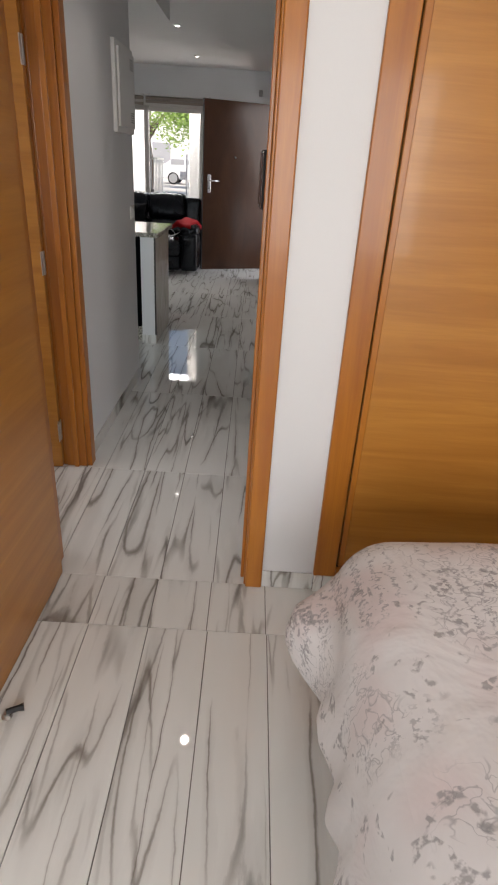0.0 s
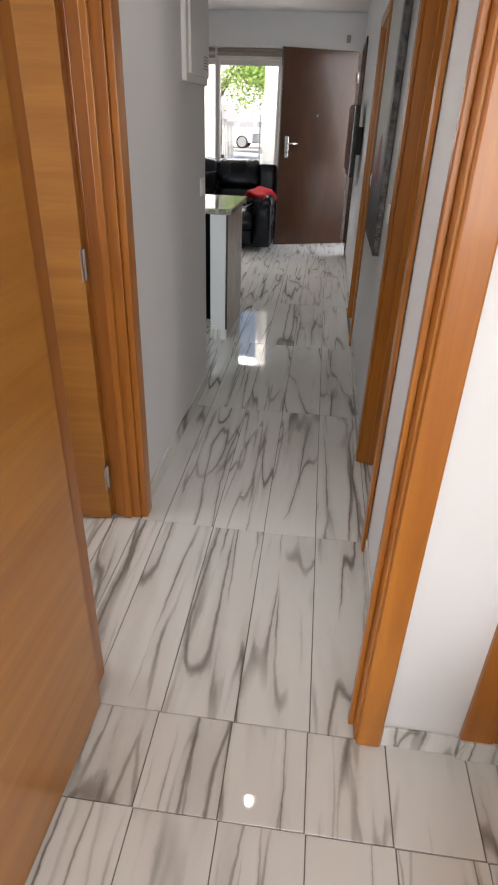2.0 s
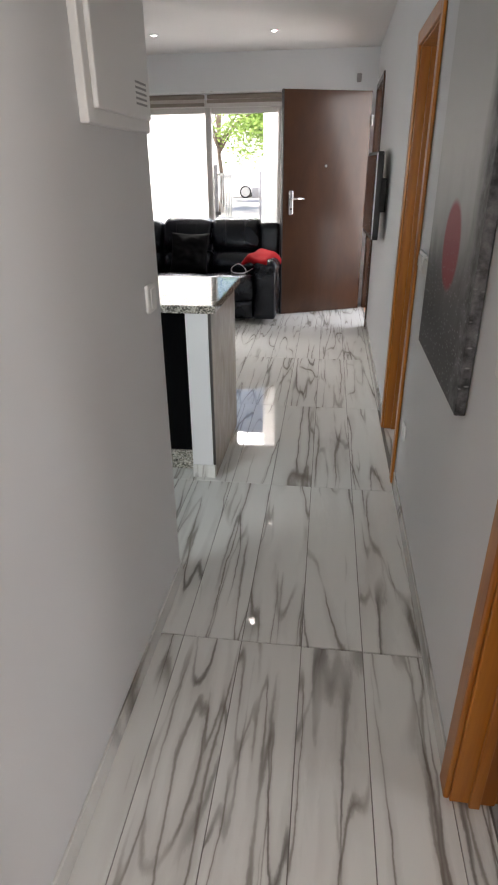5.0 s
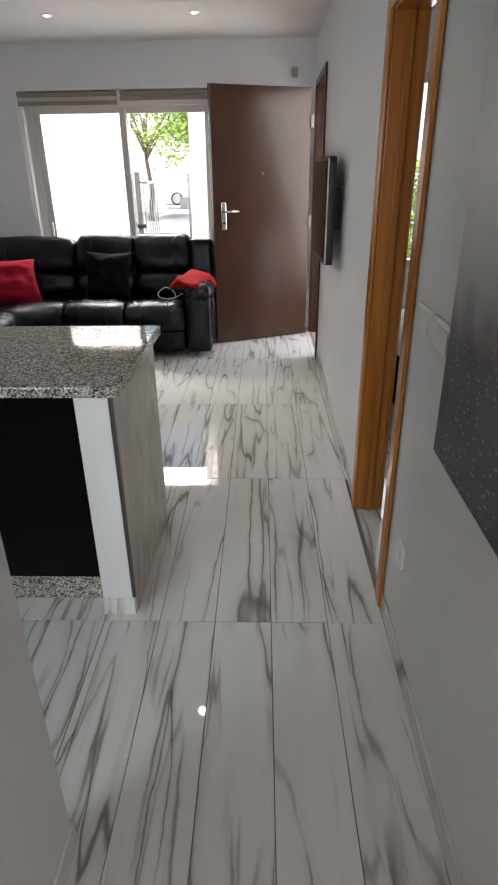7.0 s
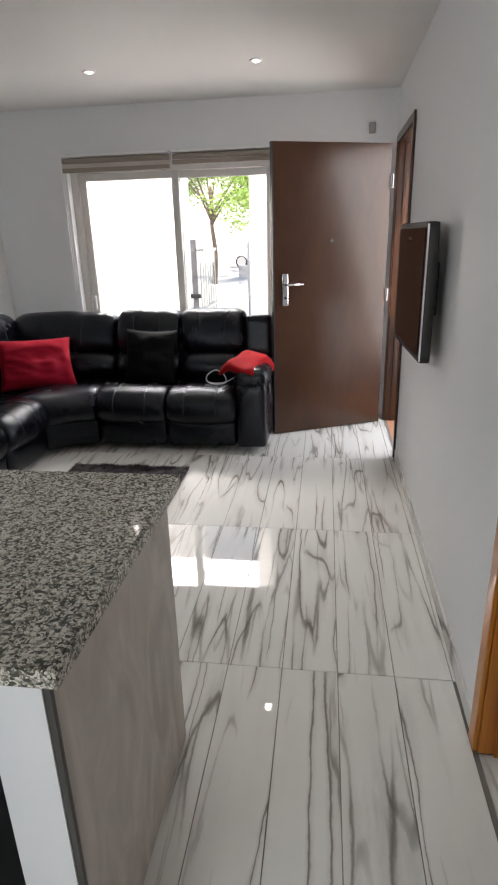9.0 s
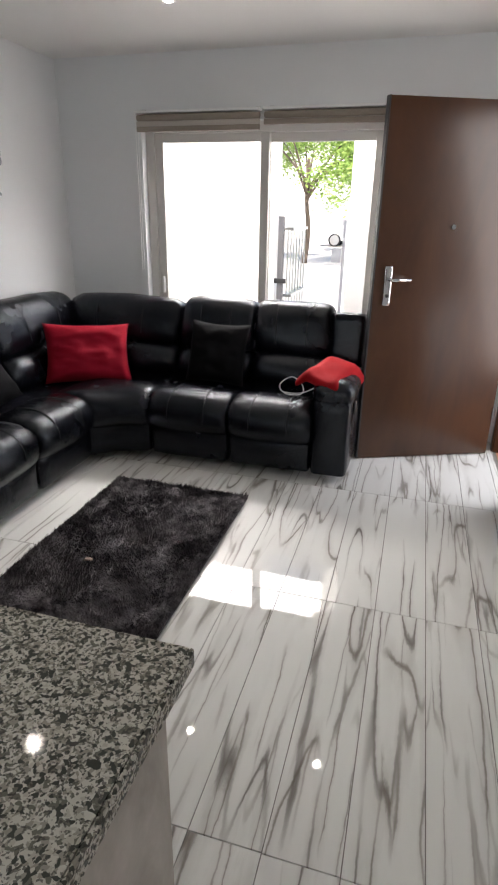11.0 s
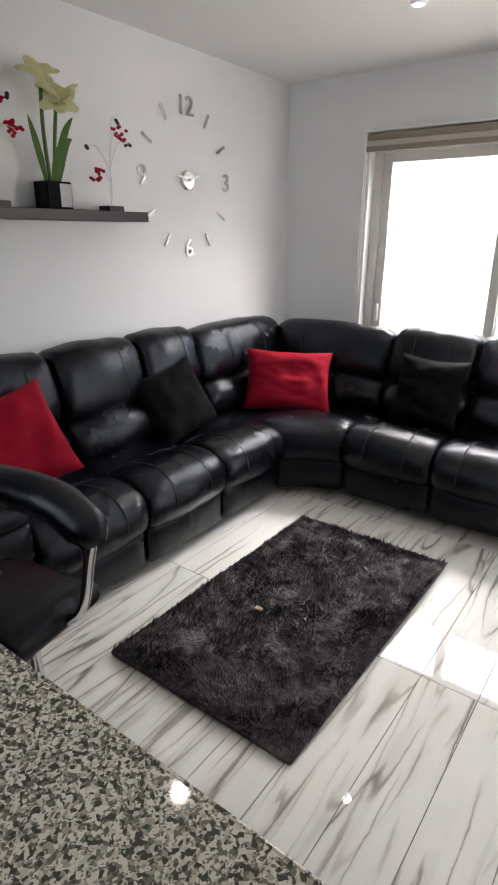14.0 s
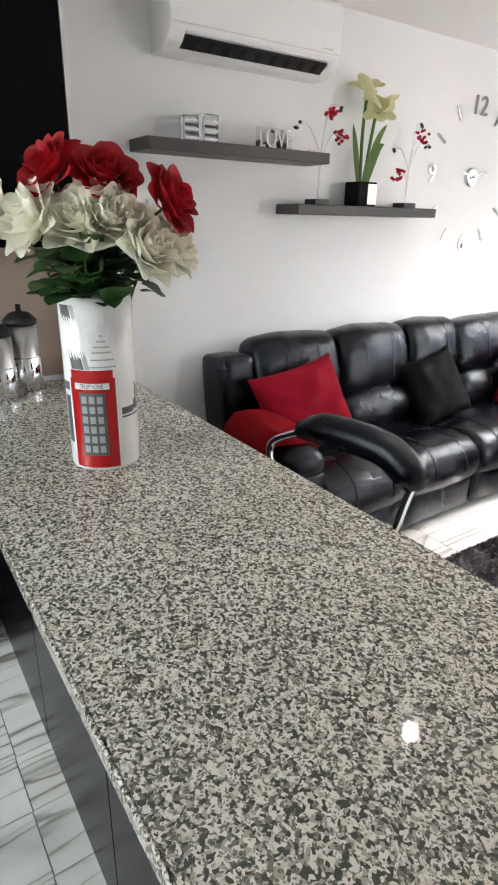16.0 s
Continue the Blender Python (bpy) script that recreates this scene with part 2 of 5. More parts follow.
def rbox(size, r, puff=(0, 0, 0), n=9, bm=None, m=None):
    """A soft-edged block centred on the origin, swollen on its faces by puff along x, y and z."""
    bm = bm or bmesh.new()
    start = len(bm.verts)
    half = np.array(size) / 2
    r = min(r, *half)
    u = np.sin(np.linspace(-1, 1, n + 1) * math.pi / 2)
    made = []
    for ax in range(3):
        for sgn in (-1, 1):
            grid = []
            for a in u:
                row = []
                for b in u:
                    p = np.zeros(3)
                    p[ax], p[(ax + 1) % 3], p[(ax + 2) % 3] = sgn, a, b
                    q = np.clip(p * half, -(half - r), half - r)
                    d = p * half - q
                    ln = np.linalg.norm(d)
                    pt = q + (d / ln * r if ln > 1e-9 else 0)
                    w = (1 - p ** 2)
                    for k in range(3):
                        pt[k] += puff[k] * p[k] * w[(k + 1) % 3] * w[(k + 2) % 3]
                    v = bm.verts.new(m @ Vector(pt) if m else Vector(pt))
                    row.append(v)
                    made.append(v)
                grid.append(row)
            for i in range(n):
                for j in range(n):
                    f = [grid[i][j], grid[i + 1][j], grid[i + 1][j + 1], grid[i][j + 1]]
                    bm.faces.new(f if sgn > 0 else f[::-1])
    bmesh.ops.remove_doubles(bm, verts=made, dist=1e-5)
    return bm


def lathe(profile, steps=24, bm=None, m=None):
    """A turned shape round z from (radius, height) pairs."""
    bm = bm or bmesh.new()
    rings = []
    for r, z in profile:
        ring = []
        for i in range(steps):
            a = 2 * math.pi * i / steps
            p = Vector((r * math.cos(a), r * math.sin(a), z))
            ring.append(bm.verts.new(m @ p if m else p))
        rings.append(ring)
    for a, b in zip(rings, rings[1:]):
        for i in range(steps):
            bm.faces.new((a[i], a[(i + 1) % steps], b[(i + 1) % steps], b[i]))
    bm.faces.new(rings[0][::-1])
    bm.faces.new(rings[-1])
    return bm


def tube(points, radius, sides=8, bm=None):
    """A round bar along a line of points; radius may be one number or one a point."""
    bm = bm or bmesh.new()
    pts = [Vector(p) for p in points]
    rings, up = [], None
    for i, p in enumerate(pts):
        d = (pts[min(i + 1, len(pts) - 1)] - pts[max(i - 1, 0)]).normalized()
        side = d.cross(up) if up else d.orthogonal()
        side = side.normalized() if side.length > 1e-6 else d.orthogonal().normalized()
        up = side.cross(d).normalized()
        rr = radius[i] if isinstance(radius, (list, tuple)) else radius
        rings.append([bm.verts.new(p + rr * (math.cos(a) * side + math.sin(a) * up)) for a in (2 * math.pi * k / sides for k in range(sides))])
    for a, b in zip(rings, rings[1:]):
        for i in range(sides):
            bm.faces.new((a[i], a[(i + 1) % sides], b[(i + 1) % sides], b[i]))
    bm.faces.new(rings[0][::-1])
    bm.faces.new(rings[-1])
    bmesh.ops.recalc_face_normals(bm, faces=bm.faces)
    return bm


def curve_points(pts, n=16):
    """A smooth line through points (Catmull-Rom)."""
    p = [Vector(q) for q in pts]
    p = [2 * p[0] - p[1], *p, 2 * p[-1] - p[-2]]
    out = []
    for i in range(1, len(p) - 2):
        for k in range(n):
            t = k / n
            a, b, c, d = p[i - 1:i + 3]
            out.append(0.5 * ((2 * b) + (c - a) * t + (2 * a - 5 * b + 4 * c - d) * t * t + (3 * b - a - 3 * c + d) * t ** 3))
    return [*out, p[-2]]


def text_mesh(body, size, depth):
    cu = bpy.data.curves.new("lettering", "FONT")
    cu.body, cu.size, cu.extrude, cu.align_x, cu.align_y = body, size, depth, "CENTER", "CENTER"
    ob = new("lettering", cu)
    bpy.context.view_layer.update()
    me = bpy.data.meshes.new_from_object(ob.evaluated_get(bpy.context.evaluated_depsgraph_get()))
    bpy.data.objects.remove(ob)
    bm = bmesh.new()
    bm.from_mesh(me)
    return bm


# ---- structure ----
EAST, WEST, NORTH, HALL, TOP = 0.15, -3.33, 9.64, -0.79, 2.63
structure("floor", boxes((-3.6, 3.4, -2.2, 9.75, -0.15, -0.006)), GROUT, "grey grout bed under marble tiles", "floor")
structure("ceiling", boxes((-3.6, 3.4, -2.2, 8.2, TOP, TOP + 0.12), (-3.6, 0.3, 8.2, 9.9, TOP, TOP + 0.12)), CEIL, "plain white plaster ceiling with recessed spots", "ceiling")
structure("ceiling_soffit", boxes((WEST, HALL, 3.0, 5.95, 2.5, TOP - 0.002)), CEIL, "white dropped plaster soffit above kitchen", "ceiling")
H = TOP
# bedroom wall with its doorway, and wardrobe niche beyond
structure("wall_bedroom", boxes((-1.9, -0.70, 2.0, 2.1, 0, H), (-0.70, 0.11, 2.0, 2.1, 2.1, H), (0.11, 0.37, 2.0, 2.1, 0, H), (0.37, 2.4, 2.0, 2.1, 2.38, H), (2.4, 3.0, 2.0, 2.1, 0, H)), WALL, "white painted plaster wall with doorway", "wall")
structure("wall_bedroom_west", boxes((-2.0, -1.9, -2.1, 2.1, 0, H)), WALL, "white painted plaster wall", "wall")
structure("wall_bedroom_east", boxes((3.0, 3.1, -2.1, 3.0, 0, H)), WALL, "white painted plaster wall", "wall")
structure("wall_bedroom_south", boxes((-2.0, -0.9, -2.1, -2.0, 0, H), (1.5, 3.0, -2.1, -2.0, 0, H), (-0.9, 1.5, -2.1, -2.0, 0, 0.75), (-0.9, 1.5, -2.1, -2.0, 2.25, H)), WALL, "white plaster wall with a bedroom window", "wall")
# hall, left side with second room's doorway
structure("wall_hall_west", boxes((HALL - 0.1, HALL, 2.1, 2.13, 0, H), (HALL - 0.1, HALL, 2.13, 2.90, 2.1, H), (HALL - 0.1, HALL, 2.90, 4.31, 0, H)), WALL, "white painted plaster wall along the hall", "wall")
structure("wall_kitchen_south", boxes((WEST, -2.75, 3.0, 3.1, 0, H), (-2.75, -1.65, 3.0, 3.1, 0, 1.1), (-2.75, -1.65, 3.0, 3.1, 2.1, H), (-1.65, HALL - 0.1, 3.0, 3.1, 0, H)), WALL, "white kitchen wall with a small window", "wall")
structure("wall_side_room", boxes((-2.0, -1.9, 2.1, 2.2, 0, H), (-2.0, -1.9, 2.2, 2.8, 0, 0.95), (-2.0, -1.9, 2.2, 2.8, 2.05, H), (-2.0, -1.9, 2.8, 3.0, 0, H)), WALL, "white painted plaster wall", "wall")
structure("wall_east", boxes((EAST, EAST + 0.11, 2.1, 2.84, 0, H), (EAST, EAST + 0.11, 2.84, 3.52, 2.1, H), (EAST, EAST + 0.11, 3.52, 5.24, 0, H),
                             (EAST, EAST + 0.11, 5.24, 5.95, 2.1, H), (EAST, EAST + 0.11, 5.95, 8.52, 0, H), (EAST, EAST + 0.11, 8.52, 9.5, 2.27, H), (EAST, EAST + 0.11, 9.5, NORTH, 0, H)), WALL, "white plaster wall with three doorways", "wall")
structure("wall_west", boxes((WEST - 0.1, WEST, 3.0, NORTH, 0, H)), WALL, "white painted plaster living room wall", "wall")
structure("wall_kitchen_pillar", boxes((WEST, WEST + 0.09, 5.74, 5.97, 0.935, 2.5)), WALL, "shallow white plaster pillar above the counter", "wall")
WX0, WX1, WZ1 = -2.64, -0.78, 2.2
structure("wall_north", boxes((WEST - 0.1, WX0, NORTH, NORTH + 0.22, 0, H), (WX0, WX1, NORTH, NORTH + 0.22, WZ1, H), (WX1, EAST + 0.11, NORTH, NORTH + 0.22, 0, H), (WX0, WX1, NORTH, NORTH + 0.22, -0.1, 0.06)), WALL, "white plaster wall round a wide window", "wall")
# bathroom and guest room shells
structure("wall_bathroom_east", boxes((2.0, 2.1, 2.1, 2.9, 0, H), (2.0, 2.1, 2.9, 3.6, 0, 1.3), (2.0, 2.1, 2.9, 3.6, 2.0, H), (2.0, 2.1, 3.6, 4.5, 0, H)), BEIGE_TILE, "tiled bathroom wall", "wall")
structure("wall_bathroom_north", boxes((EAST + 0.11, 2.0, 4.4, 4.5, 0, H)), paint("dark_bath_tile", (0.16, 0.15, 0.145), 0.3, 0.05), "dark grey tiled bathroom wall", "wall")
structure("wall_guest_south", boxes((EAST + 0.11, 3.0, 4.5, 4.6, 0, H)), WALL, "white painted plaster wall", "wall")
structure("wall_guest_east", boxes((3.0, 3.1, 4.5, 8.2, 0, H)), WALL, "white painted plaster wall", "wall")
structure("wall_guest_north", boxes((EAST + 0.11, 0.6, 8.1, 8.2, 0, H), (0.6, 2.1, 8.1, 8.2, 0, 0.85), (0.6, 2.1, 8.1, 8.2, 2.15, H), (2.1, 3.0, 8.1, 8.2, 0, H)), WALL, "white plaster wall round a bedroom window", "wall")


# ---- door frames ----
def door_frame(name, axis, at, a0, a1, depth, top, mat, label, w=0.07, t=0.018, sides=(-1, 1)):
    """Lining and casings of a doorway. axis: the wall's direction; at: the wall's first face; a0, a1: the clear opening."""
    root = thing(name, pose(0, 0, 0), label, "door frame")
    root["kind"] = "structure"

    def bx(a, b, c, d, z0, z1):
        return (a, b, c, d, z0, z1) if axis == "x" else (c, d, a, b, z0, z1)

    lin = 0.03
    part("jamb", boxes(bx(a0 - lin, a0, at - 0.003, at + depth + 0.003, 0, top + lin), bevel=0.003), mat, root)
    part("jamb", boxes(bx(a1, a1 + lin, at - 0.003, at + depth + 0.003, 0, top + lin), bevel=0.003), mat, root)
    part("head", boxes(bx(a0, a1, at - 0.003, at + depth + 0.003, top, top + lin), bevel=0.003), mat, root)
    part("door_stop", boxes(bx(a1 - 0.014, a1, at + depth * 0.4, at + depth * 0.65, 0, top), bevel=0.003), mat, root)
    for s in sides:
        c0, c1 = (at - t, at - 0.003) if s < 0 else (at + depth + 0.003, at + depth + t)
        part("casing", boxes(bx(a0 - w, a0 - 0.006, c0, c1, 0, top + w), bevel=0.005), mat, root)
        part("casing", boxes(bx(a1 + 0.006, a1 + w, c0, c1, 0, top + w), bevel=0.005), mat, root)
        part("casing", boxes(bx(a0 - 0.006, a1 + 0.006, c0, c1, top + 0.006, top + w), bevel=0.005), mat, root)
    return root


door_frame("door_1", "x", 2.0, -0.67, 0.08, 0.1, 2.05, WOOD_V, "varnished oak door frame round the bedroom doorway")
door_frame("door_2", "y", HALL - 0.1, 2.16, 2.87, 0.1, 2.05, WOOD_V, "varnished oak door frame in the hall", 0.075, 0.03)
door_frame("door_3", "y", EAST, 2.87, 3.49, 0.11, 2.05, WOOD_V, "varnished oak door frame round the bathroom doorway")
door_frame("door_4", "y", EAST, 5.27, 5.92, 0.11, 2.05, WOOD_V, "varnished oak door frame round the guest room doorway")
door_frame("door_5", "y", EAST, 8.57, 9.45, 0.11, 2.22, WALNUT, "dark brown entrance door frame", 0.06)


def hinge(parent, m):
    bm = bmesh.new()
    box(bm, -0.002, 0.002, -0.03, 0.03, -0.05, 0.05, m)
    lathe([(0.008, -0.05), (0.008, 0.05)], 10, bm, m)
    return part("hinge", bm, STEEL, parent, "steel butt hinge")


def lever_handle(parent, m, plate=(0.045, 0.22)):
    bm = rbox((plate[0], 0.012, plate[1]), 0.012, n=5)
    bmesh.ops.transform(bm, matrix=m, verts=bm.verts)
    h = part("handle_plate", bm, CHROME, parent, "chrome lever handle on a long plate", True)
    bm = tube([m @ Vector(p) for p in ((0, -0.005, 0.04), (0, -0.05, 0.04), (0.02, -0.055, 0.04), (0.13, -0.05, 0.04))], 0.0095)
    part("lever", bm, CHROME, h, "", True)
    bm = lathe([(0.010, -0.014), (0.012, 0.0)], 12, None, m @ pose(0, 0, -0.06, -90))
    part("keyhole", bm, BLACK_MATT, h)


def door_leaf(name, m, w, h, mat, label, hinges=True, handle=True):
    """A leaf hinged at the origin, reaching along +x, its shown face towards -y."""
    root = thing(name, m, label, "door")
    part("panel", boxes((0, w, 0, 0.04, 0.008, h), bevel=0.003), mat, root)
    if hinges:
        for z in (0.22, 1.05, 1.85):
            hinge(root, pose(-0.004, -0.002, z))
    if handle:
        lever_handle(root, pose(w - 0.06, -0.004, 1.02, 0, 0, 180) @ pose(0, 0, 0, 0, 0, 180) @ pose(0, 0, 0, 0, 180, 0) @ pose(0, 0, 0, 0, 180, 0))
    return root


# bedroom leaf stands open along the bedroom, second room's leaf stands open into that room
leaf = door_leaf("bedroom_door", pose(-0.638, 2.0, 0, 0, 0, -90) , 0.76, 2.04, WOOD_H, "open varnished oak veneer bedroom door", False, False)
leaf.matrix_world = pose(-0.64, 1.995, 0, 0, 0, -91)  @ Matrix.Diagonal((1, -1, 1, 1))
lever_handle(leaf, pose(0.70, -0.004, 1.04) @ Matrix.Diagonal((-1, 1, 1, 1)))
leaf2 = door_leaf("side_room_door", pose(-0.91, 2.86, 0, 0, 0, 180), 0.72, 2.04, WOOD_H, "varnished oak door opened into the side room", True, False)

leaf2.matrix_world = pose(-0.905, 2.835, 0, 0, 0, 185) @ Matrix.Diagonal((1, -1, 1, 1))
# entrance door, wide open
FA = math.degrees(math.atan2(9.39 - 9.0, 0.09 + 0.78))
fd = door_leaf("front_door", pose(-0.78, 8.995, 0, 0, 0, FA), 0.955, 2.215, WALNUT, "dark walnut entrance door standing wide open", False, False)
lever_handle(fd, pose(0.085, -0.006, 1.18), (0.05, 0.24))
part("peephole", lathe([(0.014, -0.008), (0.016, 0.004)], 14, None, pose(0.47, -0.001, 1.53, -90)), CHROME, fd, "small chrome peephole")
part("edge_strip", boxes((-0.012, -0.001, -0.003, 0.043, 0.008, 2.215)), BLACK_MATT, fd, "black steel door edge")
for z in (0.3, 1.1, 1.95):
    hinge(fd, pose(0.96, 0.0, z))


# ---- window and blinds ----
def sliding_window():
    root = thing("window_1", pose(0, NORTH, 0), "wide white sliding window with two panes", "window")
    root["kind"] = "structure"
    y0, y1 = 0.07, 0.17
    part("window_frame", boxes((WX0, WX0 + 0.07, y0, y1, 0.06, WZ1), (WX1 - 0.07, WX1, y0, y1, 0.06, WZ1), (WX0 + 0.07, WX1 - 0.07, y0, y1, WZ1 - 0.07, WZ1), (WX0 + 0.07, WX1 - 0.07, y0, y1, 0.06, 0.11), bevel=0.004), PVC, root)
    mid = -1.70
    for a, b, y in ((WX0 + 0.07, mid + 0.03, 0.085), (mid - 0.03, WX1 - 0.07, 0.125)):
        s = part("sash", boxes((a, a + 0.065, y, y + 0.035, 0.11, 2.13), (b - 0.065, b, y, y + 0.035, 0.11, 2.13), (a + 0.065, b - 0.065, y, y + 0.035, 2.07, 2.13), (a + 0.065, b - 0.065, y, y + 0.035, 0.11, 0.19), bevel=0.004), PVC, root)
        p = part("pane", boxes((a + 0.065, b - 0.065, y + 0.013, y + 0.021, 0.19, 2.07)), GLASS, s)
        p.visible_shadow = False
    part("window_handle", rbox((0.022, 0.03, 0.13), 0.008, n=4, m=pose(WX0 + 0.105, 0.075, 1.03)), WHITE_PLASTIC, root, "white sash handle", True)
    return root


sliding_window()
BLIND = paint("taupe_blind_fabric", (0.30, 0.255, 0.215), 0.8)
BLIND_PALE = paint("pale_blind_fabric", (0.55, 0.50, 0.45), 0.8)


def roller_blind(x0, x1, drop):
    root = thing("roller_blind", pose(x0, NORTH, 2.13), "rolled-up taupe striped day and night blind", "blind", "window blinds")
    w = x1 - x0
    part("head_rail", boxes((0, w, -0.075, -0.001, 0.118, 0.135), bevel=0.003), WHITE_PLASTIC, root)
    part("dark_band", rbox((w - 0.01, 0.06, 0.05), 0.02, n=5, m=pose(w / 2, -0.036, 0.09)), BLIND, root, "", True)
    part("pale_band", boxes((0.006, w - 0.006, -0.052, -0.03, 0.035 - drop, 0.068)), BLIND_PALE, root)
    part("bottom_band", boxes((0.006, w - 0.006, -0.056, -0.028, -drop, 0.034 - drop), bevel=0.003), BLIND, root)
    for x in (0.04, w - 0.04):
        part("bracket", boxes((x, x + 0.03, -0.03, -0.002, 0.136, 0.146)), STEEL, root)
    return root


roller_blind(-2.655, -1.705, 0.0)
roller_blind(-1.685, -0.74, -0.03)
cord = thing("blind_cord", pose(-2.67, NORTH - 0.03, 1.15), "thin white blind pull cord", "cord")
part("cord", tube([(0, 0, 0), (0.004, 0, 0.5), (0, 0, 1.1)], 0.0025, 5), WHITE_PLASTIC, cord)
part("cord", tube([(0.02, 0, 0), (0.018, 0, 0.5), (0.02, 0, 1.1)], 0.0025, 5), WHITE_PLASTIC, cord)

# ---- kitchen peninsula ----
pen = thing("kitchen_peninsula", pose(0, 0, 0), "kitchen peninsula with black fronts and tiled end", "kitchen unit")
part("end_panel", boxes((-0.812, -0.802, 5.165, 5.88, 0.0, 0.896)), BEIGE_TILE, pen, "pale beige stone tile end")
part("end_post", boxes((-0.925, -0.814, 5.15, 5.88, 0.07, 0.896)), WALL, pen, "white painted post")
part("post_foot", boxes((-0.927, -0.806, 5.145, 5.164, 0.0, 0.075)), MARBLE, pen, "marble skirting piece")
part("edge_trim", boxes((-0.8135, -0.8005, 5.153, 5.164, 0.076, 0.896)), material("dark_trim", (0.06, 0.055, 0.05), 0.4), pen, "dark tile edge trim")
part("carcass", boxes((-3.24, -0.927, 5.22, 5.88, 0.13, 0.896)), BLACK_MATT, pen)
part("plinth", boxes((-3.24, -0.927, 5.235, 5.25, 0.0, 0.128)), GRANITE, pen, "granite plinth")
for i in range(4):
    x1 = -0.93 - i * 0.575
    part("cabinet_door", boxes((x1 - 0.571, x1, 5.20, 5.219, 0.135, 0.888), bevel=0.002), BLACK, pen, "black gloss cabinet door")
top = thing("granite_worktop", pose(0, 0, 0), "speckled grey and beige granite worktop", "worktop")
part("slab", boxes((-3.235, -0.781, 5.141, 5.932, 0.898, 0.935)), GRANITE, top, "polished granite slab")
part("edge_profile", boxes((-3.235, -0.7812, 5.133, 5.1408, 0.898, 0.9345), bevel=0.0035), GRANITE, top, "rounded granite edge")
part("edge_profile", boxes((-3.235, -0.7812, 5.9322, 5.940, 0.898, 0.9345), bevel=0.0035), GRANITE, top, "rounded granite edge")
part("edge_profile", boxes((-0.7808, -0.773, 5.133, 5.940, 0.898, 0.9345), bevel=0.0035), GRANITE, top, "rounded granite edge")

# ---- sofa ----
STITCH = material("black_seam_thread", (0.004, 0.004, 0.004), 0.7)
sofa = thing("corner_sofa", pose(-2.0, 8.6, 0), "black leather reclining corner sofa", "sofa")
SOFA_INV = pose(-2.0, 8.6, 0).inverted()


def sofa_part(name, bm, m, label=""):
    bmesh.ops.transform(bm, matrix=SOFA_INV @ m, verts=bm.verts)
    return part(name, bm, LEATHER, sofa, label, True)


def wrinkle(bm, amount, scale, seed):
    bm.normal_update()
    for v in bm.verts:
        v.co += v.normal * amount * noise.noise(v.co * scale + Vector((seed, seed * 2.1, 0)))


SEAT_PROFILE = [(0.12, 0.235), (0.04, 0.235), (-0.012, 0.265), (-0.03, 0.32), (-0.022, 0.385), (0.015, 0.44), (0.08, 0.475), (0.17, 0.485), (0.26, 0.472), (0.33, 0.448), (0.42, 0.455), (0.54, 0.462), (0.66, 0.45)]
UPPER_PROFILE = [(0.70, 0.66), (0.615, 0.668), (0.575, 0.70), (0.565, 0.77), (0.585, 0.86), (0.61, 0.93), (0.645, 0.98), (0.70, 1.005), (0.77, 1.0), (0.825, 0.965), (0.84, 0.88), (0.84, 0.70)]
LUMBAR_PROFILE = [(0.70, 0.43), (0.58, 0.44), (0.515, 0.475), (0.495, 0.535), (0.51, 0.60), (0.555, 0.65), (0.62, 0.672), (0.70, 0.67)]


def padded(profile, place, bulge, edge, sag=0.0, steps=17):
    """A stuffed pad: a closed-off outline (depth, height) drawn across u = -1..1 by place(u, depth, height), pulled in at its side seams."""
    line = [(p.x, p.y) for p in curve_points([(a, b, 0) for a, b in profile], 3)]
    bm = bmesh.new()
    rows = []
    for u in (math.sin(t * math.pi / 2) for t in np.linspace(-1, 1, steps)):
        e = max(0.0, abs(u) - 0.80) / 0.20
        sink = edge * (1 - math.sqrt(max(0.0, 1 - e * e)))
        row = []
        for i, (y, z) in enumerate(line):
            a, b = line[max(i - 1, 0)], line[min(i + 1, len(line) - 1)]
            ny, nz = -(b[1] - a[1]), b[0] - a[0]
            ln = math.hypot(ny, nz) or 1
            out = bulge * (1 - u * u) - sink
            low = sag * (1 - u * u) * max(0.0, 1 - i / 6)
            row.append(bm.verts.new(place(u, y + out * ny / ln, z + out * nz / ln - low)))
        rows.append(row)
    for a, b in zip(rows, rows[1:]):
        for i in range(len(a) - 1):
            bm.faces.new((a[i], b[i], b[i + 1], a[i + 1]))
    for r in (rows[0], rows[-1]):
        bm.faces.new(r)
    bmesh.ops.recalc_face_normals(bm, faces=bm.faces)
    return bm


def across(w):
    return lambda u, y, z: (u * w / 2, y, z)


def pleat(bm, amount, seed):
    """Fine creases that run up and down the leather, strongest near the pad's ends."""
    bm.normal_update()
    for v in bm.verts:
        f = noise.noise(Vector((v.co.x * 26 + seed, v.co.y * 5, v.co.z * 4)))
        v.co += v.normal * amount * f * abs(f) * 2


def seam_line(owner, m, points):
    part("seam", tube([SOFA_INV @ m @ Vector(p) for p in curve_points(points, 4)], 0.0032, 5), STITCH, owner, "stitched seam")


